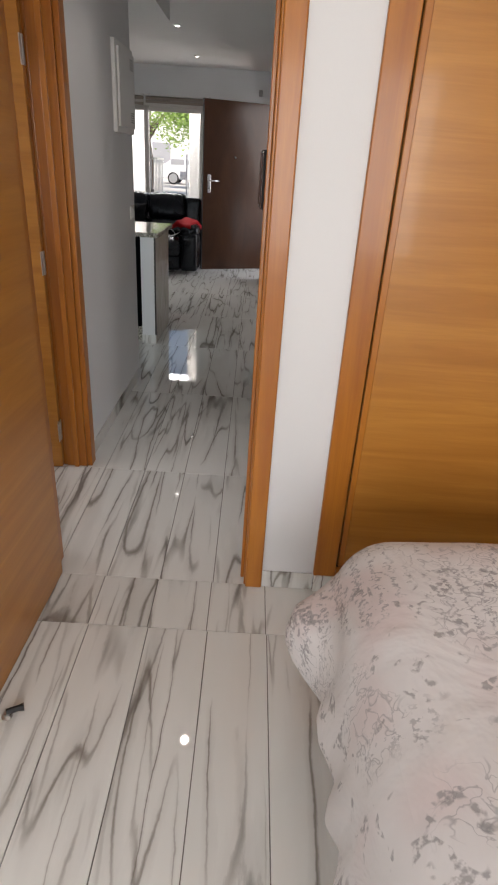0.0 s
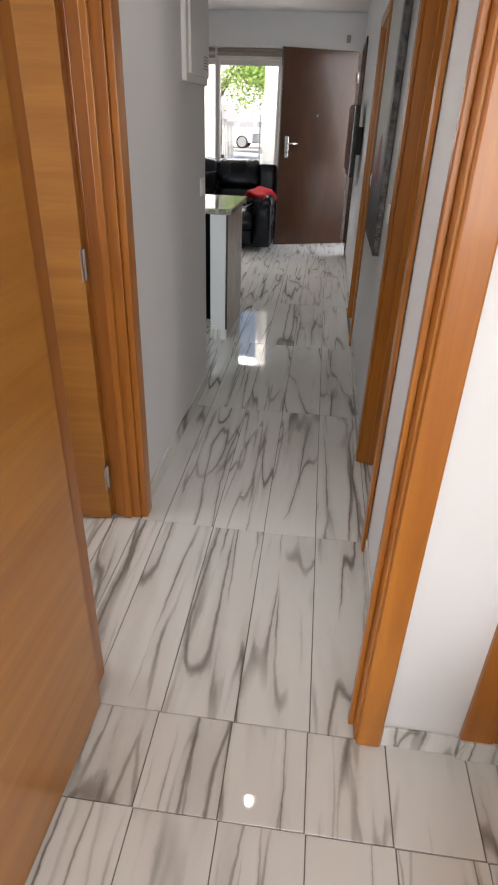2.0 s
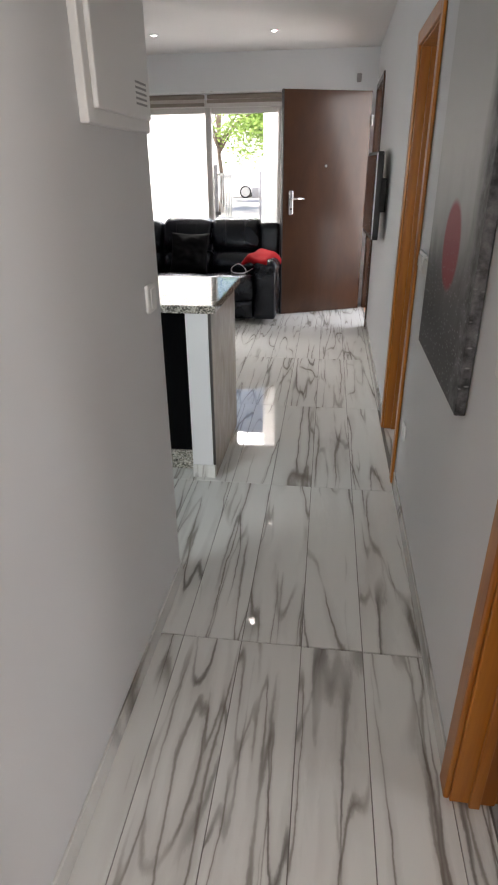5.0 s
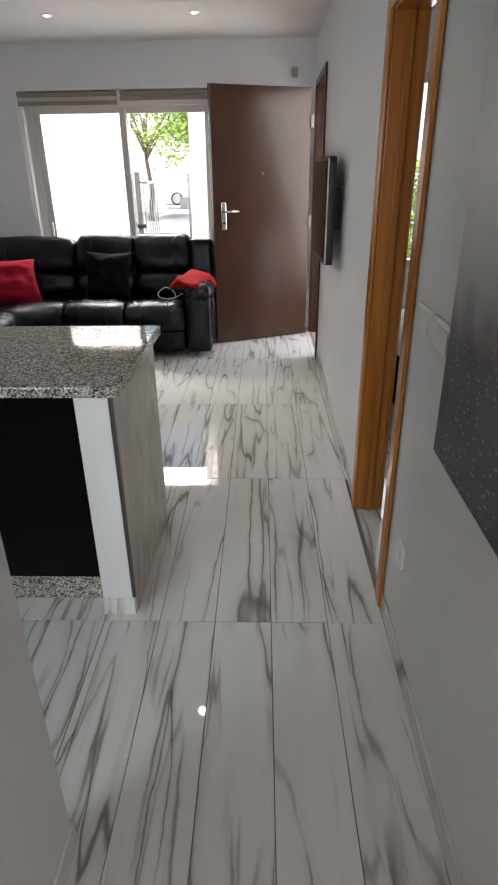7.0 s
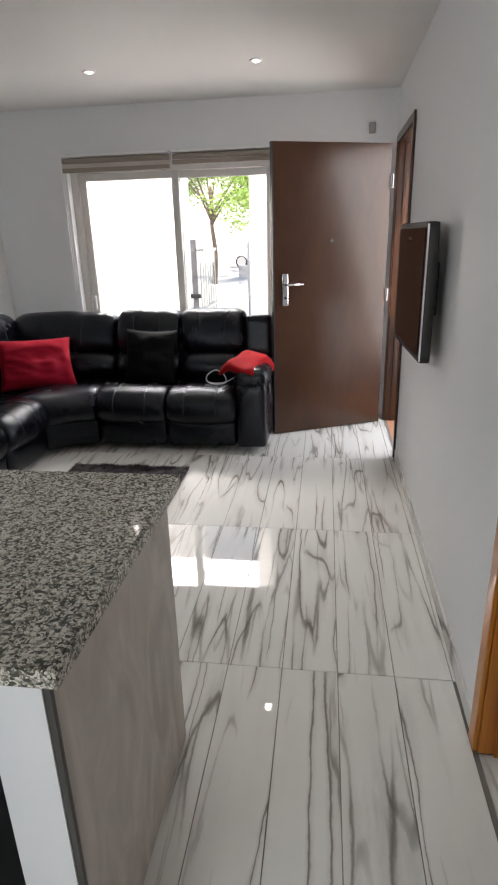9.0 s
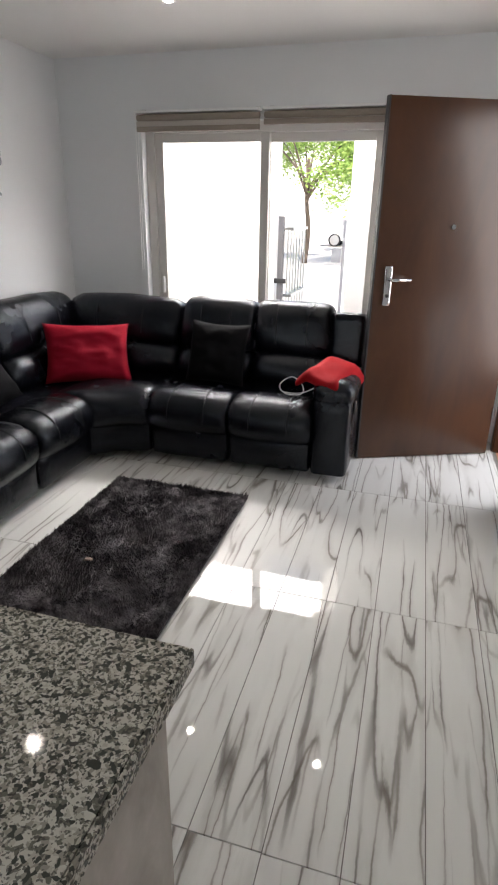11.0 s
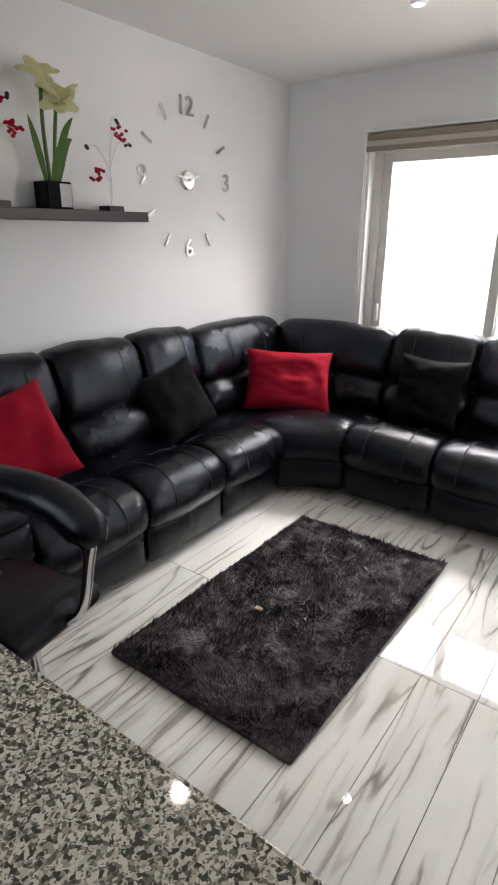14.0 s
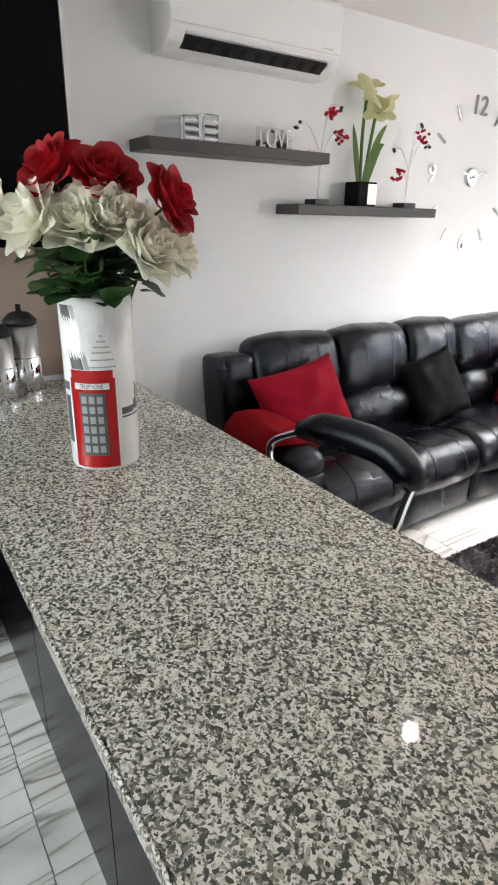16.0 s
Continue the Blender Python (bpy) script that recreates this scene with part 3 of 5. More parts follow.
def backrest(m, w, seed, rise=0.0):
    bm = padded([(y, z + rise * min(1.0, max(0.0, (z - 0.66) / 0.3))) for y, z in UPPER_PROFILE], across(w - 0.004), 0.020, 0.05)
    wrinkle(bm, 0.010, 6, seed)
    pleat(bm, 0.006, seed)
    back = sofa_part("back_cushion", bm, m)
    for s in (-0.19, 0.19):
        seam_line(back, m, [(s * w, 0.545, 0.75), (s * w * 1.03, 0.563, 0.86), (s * w * 1.06, 0.592, 0.935 + rise * 0.9), (s * w * 1.08, 0.640, 0.990 + rise), (s * w * 1.08, 0.70, 1.016 + rise)])
    bm = padded(LUMBAR_PROFILE, across(w - 0.004), 0.028, 0.04)
    wrinkle(bm, 0.010, 7, seed + 4)
    pleat(bm, 0.006, seed + 9)
    sofa_part("lumbar_cushion", bm, m)


def seat_unit(m, w, seed, rise=0.0, trim=0.0):
    """One reclining seat; trim makes its back narrower than its seat at the corner end."""
    bm = padded(SEAT_PROFILE, across(w - 0.002), 0.012, 0.026, 0.03)
    wrinkle(bm, 0.006, 8, seed)
    pleat(bm, 0.004, seed)
    s = sofa_part("seat_cushion", bm, m)
    seam_line(s, m, [(-w * 0.43, 0.335, 0.448), (-w * 0.2, 0.335, 0.456), (0, 0.33, 0.460), (w * 0.2, 0.335, 0.456), (w * 0.43, 0.335, 0.448)])
    for k in (-0.2, 0.2):
        seam_line(s, m, [(k * w, 0.335, 0.458), (k * w, 0.25, 0.483), (k * w * 1.02, 0.17, 0.497), (k * w * 1.06, 0.08, 0.487), (k * w * 1.10, 0.008, 0.448), (k * w * 1.12, -0.034, 0.385), (k * w * 1.12, -0.042, 0.32)])
    bm = rbox((w - 0.010, 0.22, 0.215), 0.03, (0, 0.016, 0), 8)
    wrinkle(bm, 0.005, 7, seed + 2)
    sofa_part("footrest_panel", bm, m @ pose(0, 0.125, 0.152))
    sofa_part("frame", boxes((-w / 2 + 0.003, w / 2 - 0.003, 0.2, 0.86, 0.045, 0.42)), m)
    sofa_part("back_shell", boxes((-w / 2 + 0.004, w / 2 - 0.004, 0.76, 0.87, 0.3, 0.90), bevel=0.02), m)
    backrest(m @ pose(-trim / 2, 0, 0), w - trim, seed, rise)


def sofa_arm(m, w=0.2):
    bm = rbox((w, 0.86, 0.50), 0.035, (0.01, 0.01, 0), 8)
    wrinkle(bm, 0.004, 5, 3)
    sofa_part("arm_body", bm, m @ pose(0, 0.43, 0.295))
    bm = rbox((w + 0.035, 0.60, 0.15), 0.07, (0, 0.01, 0.015), 10)
    wrinkle(bm, 0.008, 8, 9)
    sofa_part("arm_pad", bm, m @ pose(0, 0.31, 0.575))
    bm = rbox((w * 1.0, 0.26, 0.44), 0.04, (0.01, 0, 0), 8)
    sofa_part("back_wing", bm, m @ pose(-0.012, 0.73, 0.74, -8))
    part("recline_handle", lathe([(0.045, 0), (0.045, 0.006), (0.03, 0.012)], 16, None, SOFA_INV @ m @ pose(w / 2 + 0.006, 0.17, 0.47, 0, 90)), BLACK_MATT, sofa, "black recliner pull")


def north_at(x):
    return pose(x, 8.535, 0)


def west_at(y):
    return pose(-2.475, y, 0, 0, 0, 90)


WEST_RISE = 0.02
sofa_arm(north_at(-0.925), 0.23)
seat_unit(north_at(-1.315), 0.55, 1)
seat_unit(north_at(-1.87), 0.56, 2)
seat_unit(west_at(8.08), 0.56, 11, WEST_RISE, 0.09)
seat_unit(west_at(7.505), 0.575, 12, WEST_RISE)
seat_unit(west_at(6.925), 0.575, 13, WEST_RISE)
sofa_arm(west_at(6.53) @ Matrix.Diagonal((-1, 1, 1, 1)), 0.2)
# corner unit: a wedge seat whose front swings round from one run to the other, and two backs that meet in the corner
def wedge(u, y, z):
    """Front line from the north run to the west run; the back line follows the two walls."""
    t = (u + 1) / 2
    a, b, c = Vector((-2.153, 8.535)), Vector((-2.40, 8.515)), Vector((-2.475, 8.362))
    front = a * (1 - t) ** 2 + b * 2 * t * (1 - t) + c * t * t
    back = Vector((-2.153 - 1.9 * t, 9.20)) if t < 0.5 else Vector((-3.10, 9.20 - (t - 0.5) * 1.676))
    p = front.lerp(back, y / 0.66)
    return (p.x, p.y, z)


bm = padded(SEAT_PROFILE, wedge, 0.010, 0.03, 0.02, 25)
wrinkle(bm, 0.006, 8, 31)
sofa_part("corner_seat", bm, pose(0, 0, 0))
bm = padded([(0.10, 0.048), (0.03, 0.05), (0.012, 0.08), (0.005, 0.15), (0.012, 0.225), (0.03, 0.255), (0.10, 0.258)], wedge, 0.012, 0.015, 0.0, 25)
sofa_part("corner_base", bm, pose(0, 0, 0))
sofa_part("back_shell", boxes((-3.30, -2.153, 9.295, 9.405, 0.05, 0.90), bevel=0.02), pose(0, 0, 0))
sofa_part("back_shell", boxes((-3.30, -3.235, 8.28, 9.29, 0.05, 0.90), bevel=0.02), pose(0, 0, 0))
backrest(north_at(-2.63), 0.95, 21, -0.02)
backrest(west_at(8.76), 0.96, 24, -0.005)


def lean(x, y, z, back, roll, turn, sx=1.0, sz=1.0):
    return pose(x, y, z, 0, 0, turn) @ pose(0, 0, 0, back) @ pose(0, 0, 0, 0, roll) @ Matrix.Diagonal((sx, 1, sz, 1))


def pillow(name, m, size, mat, label):
    root = thing(name, m, label, "cushion", "sofa cushions")
    bm = bmesh.new()
    n = 26
    for s in (-1, 1):
        grid = []
        for i in range(n + 1):
            row = []
            for j in range(n + 1):
                u, v = 2 * i / n - 1, 2 * j / n - 1
                pinch = 1 - 0.09 * (1 - u * u) * abs(v) ** 3 - 0.0
                pinch2 = 1 - 0.09 * (1 - v * v) * abs(u) ** 3
                h = size * 0.19 * ((1 - u ** 4) * (1 - v ** 4)) ** 0.6
                h += size * (0.06 * noise.noise(Vector((u * 2.2, v * 2.2, s * 3 + m.translation.y))) + 0.03 * noise.noise(Vector((u * 3 + v * 2, v * 6, m.translation.y * 3)))) * (1 - u ** 6) * (1 - v ** 6)
                row.append(bm.verts.new((u * size / 2 * pinch2, s * h, v * size / 2 * pinch + size / 2)))
            grid.append(row)
        for i in range(n):
            for j in range(n):
                f = [grid[i][j], grid[i + 1][j], grid[i + 1][j + 1], grid[i][j + 1]]
                bm.faces.new(f if s < 0 else f[::-1])
    bmesh.ops.remove_doubles(bm, verts=bm.verts, dist=1e-4)
    part("cover", bm, mat, root, "", True)
    return root


pillow("throw_pillow", lean(-2.66, 8.68, 0.455, -30, 3, 36, 1.25, 0.92), 0.48, RED, "crumpled red velvet pillow leaning in the sofa corner")
pillow("throw_pillow", lean(-1.83, 8.95, 0.455, -17, 2, 0), 0.44, BLACK_CLOTH, "black velvet pillow leaning on the sofa back")
pillow("throw_pillow", lean(-2.84, 7.95, 0.46, -28, -14, 78), 0.44, BLACK_CLOTH, "black velvet pillow leaning on the sofa back")
pillow("throw_pillow", lean(-2.78, 6.84, 0.50, -26, -12, 80, 1.1, 1.0), 0.47, RED, "large red velvet pillow leaning on the sofa")


def folded_throw(m, w, d, label):
    """A soft folded cloth laid over a sofa arm."""
    root = thing("folded_throw", m, label, "throw", "red throws")
    bm = rbox((w, d, 0.06), 0.03, (0, 0, 0.02), 14)
    for v in bm.verts:
        v.co.z += -0.9 * max(0.0, abs(v.co.x) - w * 0.30) + 0.02 * noise.noise(v.co * 9) + 0.010 * noise.noise(v.co * 22)
        v.co.x += 0.02 * noise.noise(v.co * 5 + Vector((3, 1, 0)))
    part("cloth", bm, RED_THROW, root, "", True)
    return root


folded_throw(pose(-0.97, 8.78, 0.655, 4, 10, -16), 0.32, 0.42, "bright red fleece throw folded over the sofa arm")
folded_throw(pose(-2.80, 6.53, 0.678, 0, 3, 84), 0.31, 0.42, "bright red fleece throw folded over the sofa arm")
cable = thing("charging_cable", pose(-1.2, 8.9, 0.475), "loose loop of white charging cable on the sofa", "cable")
part("cable", tube(curve_points([(0.12, -0.06, 0.06), (0.02, -0.05, 0.01), (-0.10, -0.06, 0.012), (-0.13, 0.0, 0.05), (-0.06, 0.04, 0.09), (0.02, 0.0, 0.05), (0.03, -0.08, 0.012), (-0.06, -0.10, 0.01), (-0.12, -0.05, 0.02)], 8), 0.003, 6), WHITE_PLASTIC, cable, "", True)

# ---- rug ----
SHAG = material("charcoal_shag_pile", (0.045, 0.042, 0.045), 0.95)
sv = coords(SHAG)
set_color(SHAG, mixed(SHAG, ramp(SHAG, noise_tex(SHAG, sv, 17, 6, 0.75, 0.6), [(0.36, 0.0), (0.64, 1.0)]), (0.028, 0.025, 0.028), (0.20, 0.185, 0.195)))
bump(SHAG, noise_tex(SHAG, sv, 90, 3), 0.8, 0.01)
nodes_of(SHAG)[2].inputs["Specular IOR Level"].default_value = 0.1
rug = thing("shag_rug", pose(-1.765, 7.45, 0), "dark charcoal shaggy rug on the marble floor", "rug")
RW, RD = 0.86, 1.47
bm = rbox((RW, RD, 0.022), 0.01, n=6)
bmesh.ops.translate(bm, vec=(0, 0, 0.012), verts=bm.verts)
part("backing", bm, SHAG, rug, "", True)
rng = random.Random(5)
tv, tf = [], []
for k in range(34000):
    x, y = rng.uniform(-RW / 2, RW / 2), rng.uniform(-RD / 2, RD / 2)
    clump = noise.noise(Vector((x * 7, y * 7, 0)))
    a = math.pi * 2 * noise.noise(Vector((x * 2.5, y * 2.5, 4))) + rng.uniform(-0.9, 0.9)
    ln, h = rng.uniform(0.008, 0.019), rng.uniform(0.008, 0.024) * (1 + 0.9 * clump)
    wd = 0.0032
    i = len(tv)
    cx, cy = math.cos(a), math.sin(a)
    tv += [(x - cy * wd, y + cx * wd, 0.020), (x + cy * wd, y - cx * wd, 0.020), (x + cx * ln, y + cy * ln, 0.022 + h)]
    tf.append((i, i + 1, i + 2))
me = bpy.data.meshes.new("pile")
me.from_pydata(tv, [], tf)
me.materials.append(SHAG)
pile = new("pile", me)
pile.parent = rug
pile["kind"] = "stuff"
scrap = thing("paper_scrap", pose(-1.87, 7.28, 0.035), "small crumpled pale paper scrap on the rug", "scrap")
bm = rbox((0.035, 0.02, 0.012), 0.005, n=5)
wrinkle(bm, 0.006, 60, 1)
part("scrap", bm, paint("pale_paper", (0.55, 0.42, 0.35), 0.9), scrap)

# ---- bedroom ----
ward = thing("built_in_wardrobe", pose(0.35, 1.985, 0.075), "built-in oak veneer wardrobe with framed doors", "wardrobe")
part("frame_post", boxes((0, 0.085, 0, 0.02, 0.0, 2.33), bevel=0.004), WOOD_V, ward)
part("frame_post", boxes((1.98, 2.065, 0, 0.02, 0.0, 2.33), bevel=0.004), WOOD_V, ward)
part("frame_head", boxes((0.086, 1.979, 0, 0.02, 2.25, 2.33), bevel=0.004), WOOD_V, ward)
part("frame_foot", boxes((0.086, 1.979, 0.004, 0.02, 0.0, 0.035), bevel=0.003), WOOD_V, ward)
# black sheet behind the doors paints the shade in their gaps
part("gap_shade_backing", boxes((0.02, 2.05, 0.05, 0.09, 0.0, 2.3)), BLACK_MATT, ward)
for i in range(3):
    a = 0.091 + i * 0.629
    d = part("wardrobe_door", boxes((a, a + 0.62, 0.010, 0.034, 0.045, 2.24), bevel=0.003), WOOD_H, ward)
    part("door_edge", boxes((a + 0.001, a + 0.022, 0.004, 0.0098, 0.047, 2.238), bevel=0.002), WOOD_V, d, "rounded solid edge strip")
PRINT = material("printed_duvet_cotton", (0.72, 0.69, 0.69), 0.85)
pv = coords(PRINT)
def print_layer(patch_scale, patch_seed, lo, hi):
    """Where one printed motif shows: soft-edged patches scattered over the cloth."""
    shifted = nodes_of(PRINT)[0].new("ShaderNodeVectorMath")
    shifted.inputs[1].default_value = (patch_seed, patch_seed * 1.7, 0)
    nodes_of(PRINT)[1].new(pv, shifted.inputs[0])
    return ramp(PRINT, noise_tex(PRINT, shifted.outputs[0], patch_scale, 1, 0.4), [(lo, 0.0), (hi, 1.0)])


def wave_tex(vec, scale, distortion):
    t = nodes_of(PRINT)[0].new("ShaderNodeTexWave")
    t.inputs["Scale"].default_value, t.inputs["Distortion"].default_value, t.inputs["Detail"].default_value, t.inputs["Detail Scale"].default_value = scale, distortion, 2, 6
    nodes_of(PRINT)[1].new(vec, t.inputs["Vector"])
    return t.outputs["Fac"]


pink = print_layer(4.0, 0.0, 0.54, 0.66)
motif = ramp(PRINT, noise_tex(PRINT, pv, 13, 2, 0.5, 1.2), [(0.60, 0.0), (0.64, 1.0)])
outline = ramp(PRINT, calc(PRINT, "ABSOLUTE", calc(PRINT, "SUBTRACT", noise_tex(PRINT, pv, 24, 2, 0.5, 0.8), 0.5)), [(0.0, 1.0), (0.03, 0.0)])
script = ramp(PRINT, wave_tex(coords(PRINT, (0.5, 1, 1)), 17, 5.0), [(0.74, 0.0), (0.86, 1.0)])
broken = ramp(PRINT, noise_tex(PRINT, pv, 70, 2), [(0.42, 0.0), (0.55, 1.0)])
pc = mixed(PRINT, calc(PRINT, "MULTIPLY", pink, 0.4), (0.74, 0.72, 0.72), (0.66, 0.50, 0.49))
pc = mixed(PRINT, calc(PRINT, "MULTIPLY", calc(PRINT, "MULTIPLY", script, broken), calc(PRINT, "MULTIPLY", print_layer(3.2, 5.3, 0.52, 0.57), 0.6)), pc, (0.24, 0.24, 0.26))
pc = mixed(PRINT, calc(PRINT, "MULTIPLY", calc(PRINT, "MULTIPLY", outline, print_layer(5.0, 9.1, 0.50, 0.58)), 0.55), pc, (0.26, 0.25, 0.27))
pc = mixed(PRINT, calc(PRINT, "MULTIPLY", calc(PRINT, "MULTIPLY", motif, broken), 0.7), pc, (0.27, 0.26, 0.27))
set_color(PRINT, pc)
bump(PRINT, noise_tex(PRINT, pv, 5, 4, 0.5, 0.6), 0.5, 0.03)
bed = thing("bed", pose(1.15, 0.45, 0), "bed with a white printed duvet hanging over its side", "bed")
part("base", boxes((-0.72, 0.72, -1.0, 0.93, 0.02, 0.28), bevel=0.02), paint("bed_base_fabric", (0.5, 0.47, 0.44), 0.9), bed)
bm = rbox((1.62, 2.08, 0.46), 0.16, (0, 0, 0.04), 64)
for v in bm.verts:
    low = max(0.0, 0.1 - v.co.z) / 0.33
    side = Vector((v.co.x / 0.81, v.co.y / 1.04, 0))
    w = noise.noise(Vector((v.co.x * 3.2, v.co.y * 3.2, 0.5)))
    v.co += side * low * (0.05 + 0.03 * w)
    v.co.z += 0.02 * noise.noise(v.co * 3.5) + low * 0.05 * w
    a = math.atan2(v.co.y, v.co.x)
    fold = math.sin(a * 38 + 3 * noise.noise(v.co * 2))
    v.co += side * min(1.0, low * 1.6) * 0.016 * fold
    tip = math.exp(-((v.co.x + 0.84) ** 2 + (v.co.y - 0.90) ** 2) / 0.02) * min(1.0, low * 3)
    v.co += Vector((-0.075, 0.0, 0.03)) * tip
bmesh.ops.translate(bm, vec=(-0.03, 0.06, 0.415), verts=bm.verts)
part("duvet", bm, PRINT, bed, "white duvet cover with grey and pink print", True)
stop = thing("door_stop", pose(-0.60, 1.345, 0), "small dark metal door stop on the floor", "door stop")
part("foot", lathe([(0.016, 0.0), (0.016, 0.004), (0.009, 0.008), (0.009, 0.018)], 14), STEEL, stop)
part("bumper", tube([(0, 0, 0.02), (0.03, 0.014, 0.022), (0.045, 0.02, 0.022)], [0.009, 0.009, 0.012], 10), BLACK_MATT, stop)

# ---- east wall: picture, switches, television ----
CANVAS = material("misty_canvas_print", (0.5, 0.5, 0.5), 0.5)
n_, l_, b_ = nodes_of(CANVAS)
tc_ = n_.new("ShaderNodeTexCoord")
sep = n_.new("ShaderNodeSeparateXYZ")
l_.new(tc_.outputs["Object"], sep.inputs[0])
cv = coords(CANVAS, (1, 1.0, 0.6))
nz = noise_tex(CANVAS, cv, 5, 4, 0.6, 0.5)
hgt = calc(CANVAS, "ADD", sep.outputs["Z"], calc(CANVAS, "MULTIPLY", nz, 0.25))
sky_c = ramp(CANVAS, hgt, [(0.25, (0.03, 0.03, 0.034)), (0.42, (0.10, 0.10, 0.105)), (0.58, (0.42, 0.43, 0.43)), (0.8, (0.62, 0.63, 0.62))])
near = calc(CANVAS, "ADD", sep.outputs["Y"], calc(CANVAS, "MULTIPLY", nz, 0.12))
trunk = ramp(CANVAS, near, [(0.10, 1.0), (0.2, 0.0)])
sky_c = mixed(CANVAS, trunk, sky_c, ramp(CANVAS, noise_tex(CANVAS, coords(CANVAS), 16, 5, 0.65), [(0.4, (0.015, 0.015, 0.017)), (0.72, (0.22, 0.22, 0.23))]))
vec_ = n_.new("ShaderNodeVectorMath")
vec_.operation = "DISTANCE"
l_.new(tc_.outputs["Object"], vec_.inputs[0])
vec_.inputs[1].default_value = (0, 0.37, 0.40)
sky_c = mixed(CANVAS, ramp(CANVAS, vec_.outputs["Value"], [(0.12, 0.92), (0.14, 0.0)]), sky_c, (0.34, 0.012, 0.03))
spk = n_.new("ShaderNodeTexVoronoi")
spk.inputs["Scale"].default_value = 34
l_.new(coords(CANVAS, (1, 1, 2.5)), spk.inputs["Vector"])
dots = calc(CANVAS, "MULTIPLY", ramp(CANVAS, spk.outputs["Distance"], [(0.12, 1.0), (0.3, 0.0)]), ramp(CANVAS, sep.outputs["Z"], [(0.25, 0.8), (0.45, 0.0)]))
set_color(CANVAS, mixed(CANVAS, calc(CANVAS, "MULTIPLY", dots, 0.6), sky_c, (0.45, 0.45, 0.46)))
pic = thing("canvas_picture", pose(EAST - 0.002, 3.98, 0.905), "large misty grey canvas print with a red accent", "picture")
part("canvas", boxes((-0.03, 0, 0, 0.77, 0, 1.15), bevel=0.004), CANVAS, pic)


def wall_plate(y0, y1, z0, z1, rockers, label):
    root = thing("light_switch" if rockers else "wall_socket", pose(EAST, (y0 + y1) / 2, (z0 + z1) / 2), label, "switch" if rockers else "socket")
    w, h = y1 - y0, z1 - z0
    part("plate", rbox((0.012, w, h), 0.005, n=5, m=pose(-0.006, 0, 0)), WHITE_PLASTIC, root, "", True)
    for i in range(rockers):
        a = -w / 2 + 0.012 + i * (w - 0.02) / rockers
        part("rocker", boxes((-0.016, -0.0125, a, a + (w - 0.03) / rockers, -h * 0.32, h * 0.32), bevel=0.001), WHITE_PLASTIC, root)
    if not rockers:
        part("outlet", lathe([(0.02, 0), (0.018, 0.004)], 16, None, pose(-0.0125, 0, 0, 0, -90)), WHITE_PLASTIC, root)


wall_plate(4.98, 5.14, 1.12, 1.20, 3, "white triple light switch plate")
wall_plate(4.80, 4.96, 1.12, 1.20, 3, "white triple light switch plate")
wall_plate(4.98, 5.06, 0.35, 0.43, 0, "white wall socket above the skirting")
wall_plate(3.68, 3.76, 1.10, 1.18, 1, "white light switch plate")

hall_switch = thing("light_switch", pose(HALL, 4.20, 1.165), "white light switch plate at the hall corner", "switch")
part("plate", rbox((0.012, 0.085, 0.085), 0.005, n=5, m=pose(0.006, 0, 0)), WHITE_PLASTIC, hall_switch, "", True)
part("rocker", boxes((0.0125, 0.016, -0.022, 0.022, -0.03, 0.03), bevel=0.001), WHITE_PLASTIC, hall_switch)

tv = thing("television", pose(0.055, 7.42, 1.02, 0, 0, 2.5), "wall-mounted black flat television on a bracket", "television")
bm = rbox((0.055, 0.72, 0.60), 0.012, n=6, m=pose(0.0, 0, 0.30))
part("body", bm, BLACK_MATT, tv, "", True)
part("screen", boxes((-0.031, -0.0285, -0.335, 0.335, 0.035, 0.575)), material("dark_screen_glass", (0.008, 0.008, 0.009), 0.06), tv, "dark glossy screen")
part("bezel_edge", boxes((-0.028, -0.02, -0.362, -0.36, 0.01, 0.59)), CHROME, tv, "bright thin bezel edge")
part("bracket", boxes((0.028, 0.091, -0.1, 0.1, 0.18, 0.42), bevel=0.004), BLACK_MATT, tv, "black steel wall bracket")
bell = thing("door_sensor", pose(-0.05, NORTH, 2.36), "small grey sensor box on the wall", "sensor")
part("case", rbox((0.05, 0.03, 0.08), 0.008, n=5, m=pose(0, -0.015, 0)), paint("grey_plastic", (0.3, 0.28, 0.27), 0.5), bell, "", True)

# electrical panel on hall wall
elec = thing("fuse_box", pose(HALL, 3.82, 1.615), "white wall fuse box with a flush door", "fuse box")
part("frame", boxes((0.0, 0.022, 0, 0.455, 0, 0.44), bevel=0.004), WHITE_PLASTIC, elec)
d = part("cover", boxes((0.0225, 0.036, 0.03, 0.425, 0.03, 0.41), bevel=0.004), WHITE_PLASTIC, elec)
for z in (0.06, 0.33):
    for k in range(5):
        part("vent_slot", boxes((0.0362, 0.0372, 0.30, 0.39, z + k * 0.012, z + k * 0.012 + 0.005)), paint("slot_shadow_grey", (0.35, 0.35, 0.35), 0.6), d)

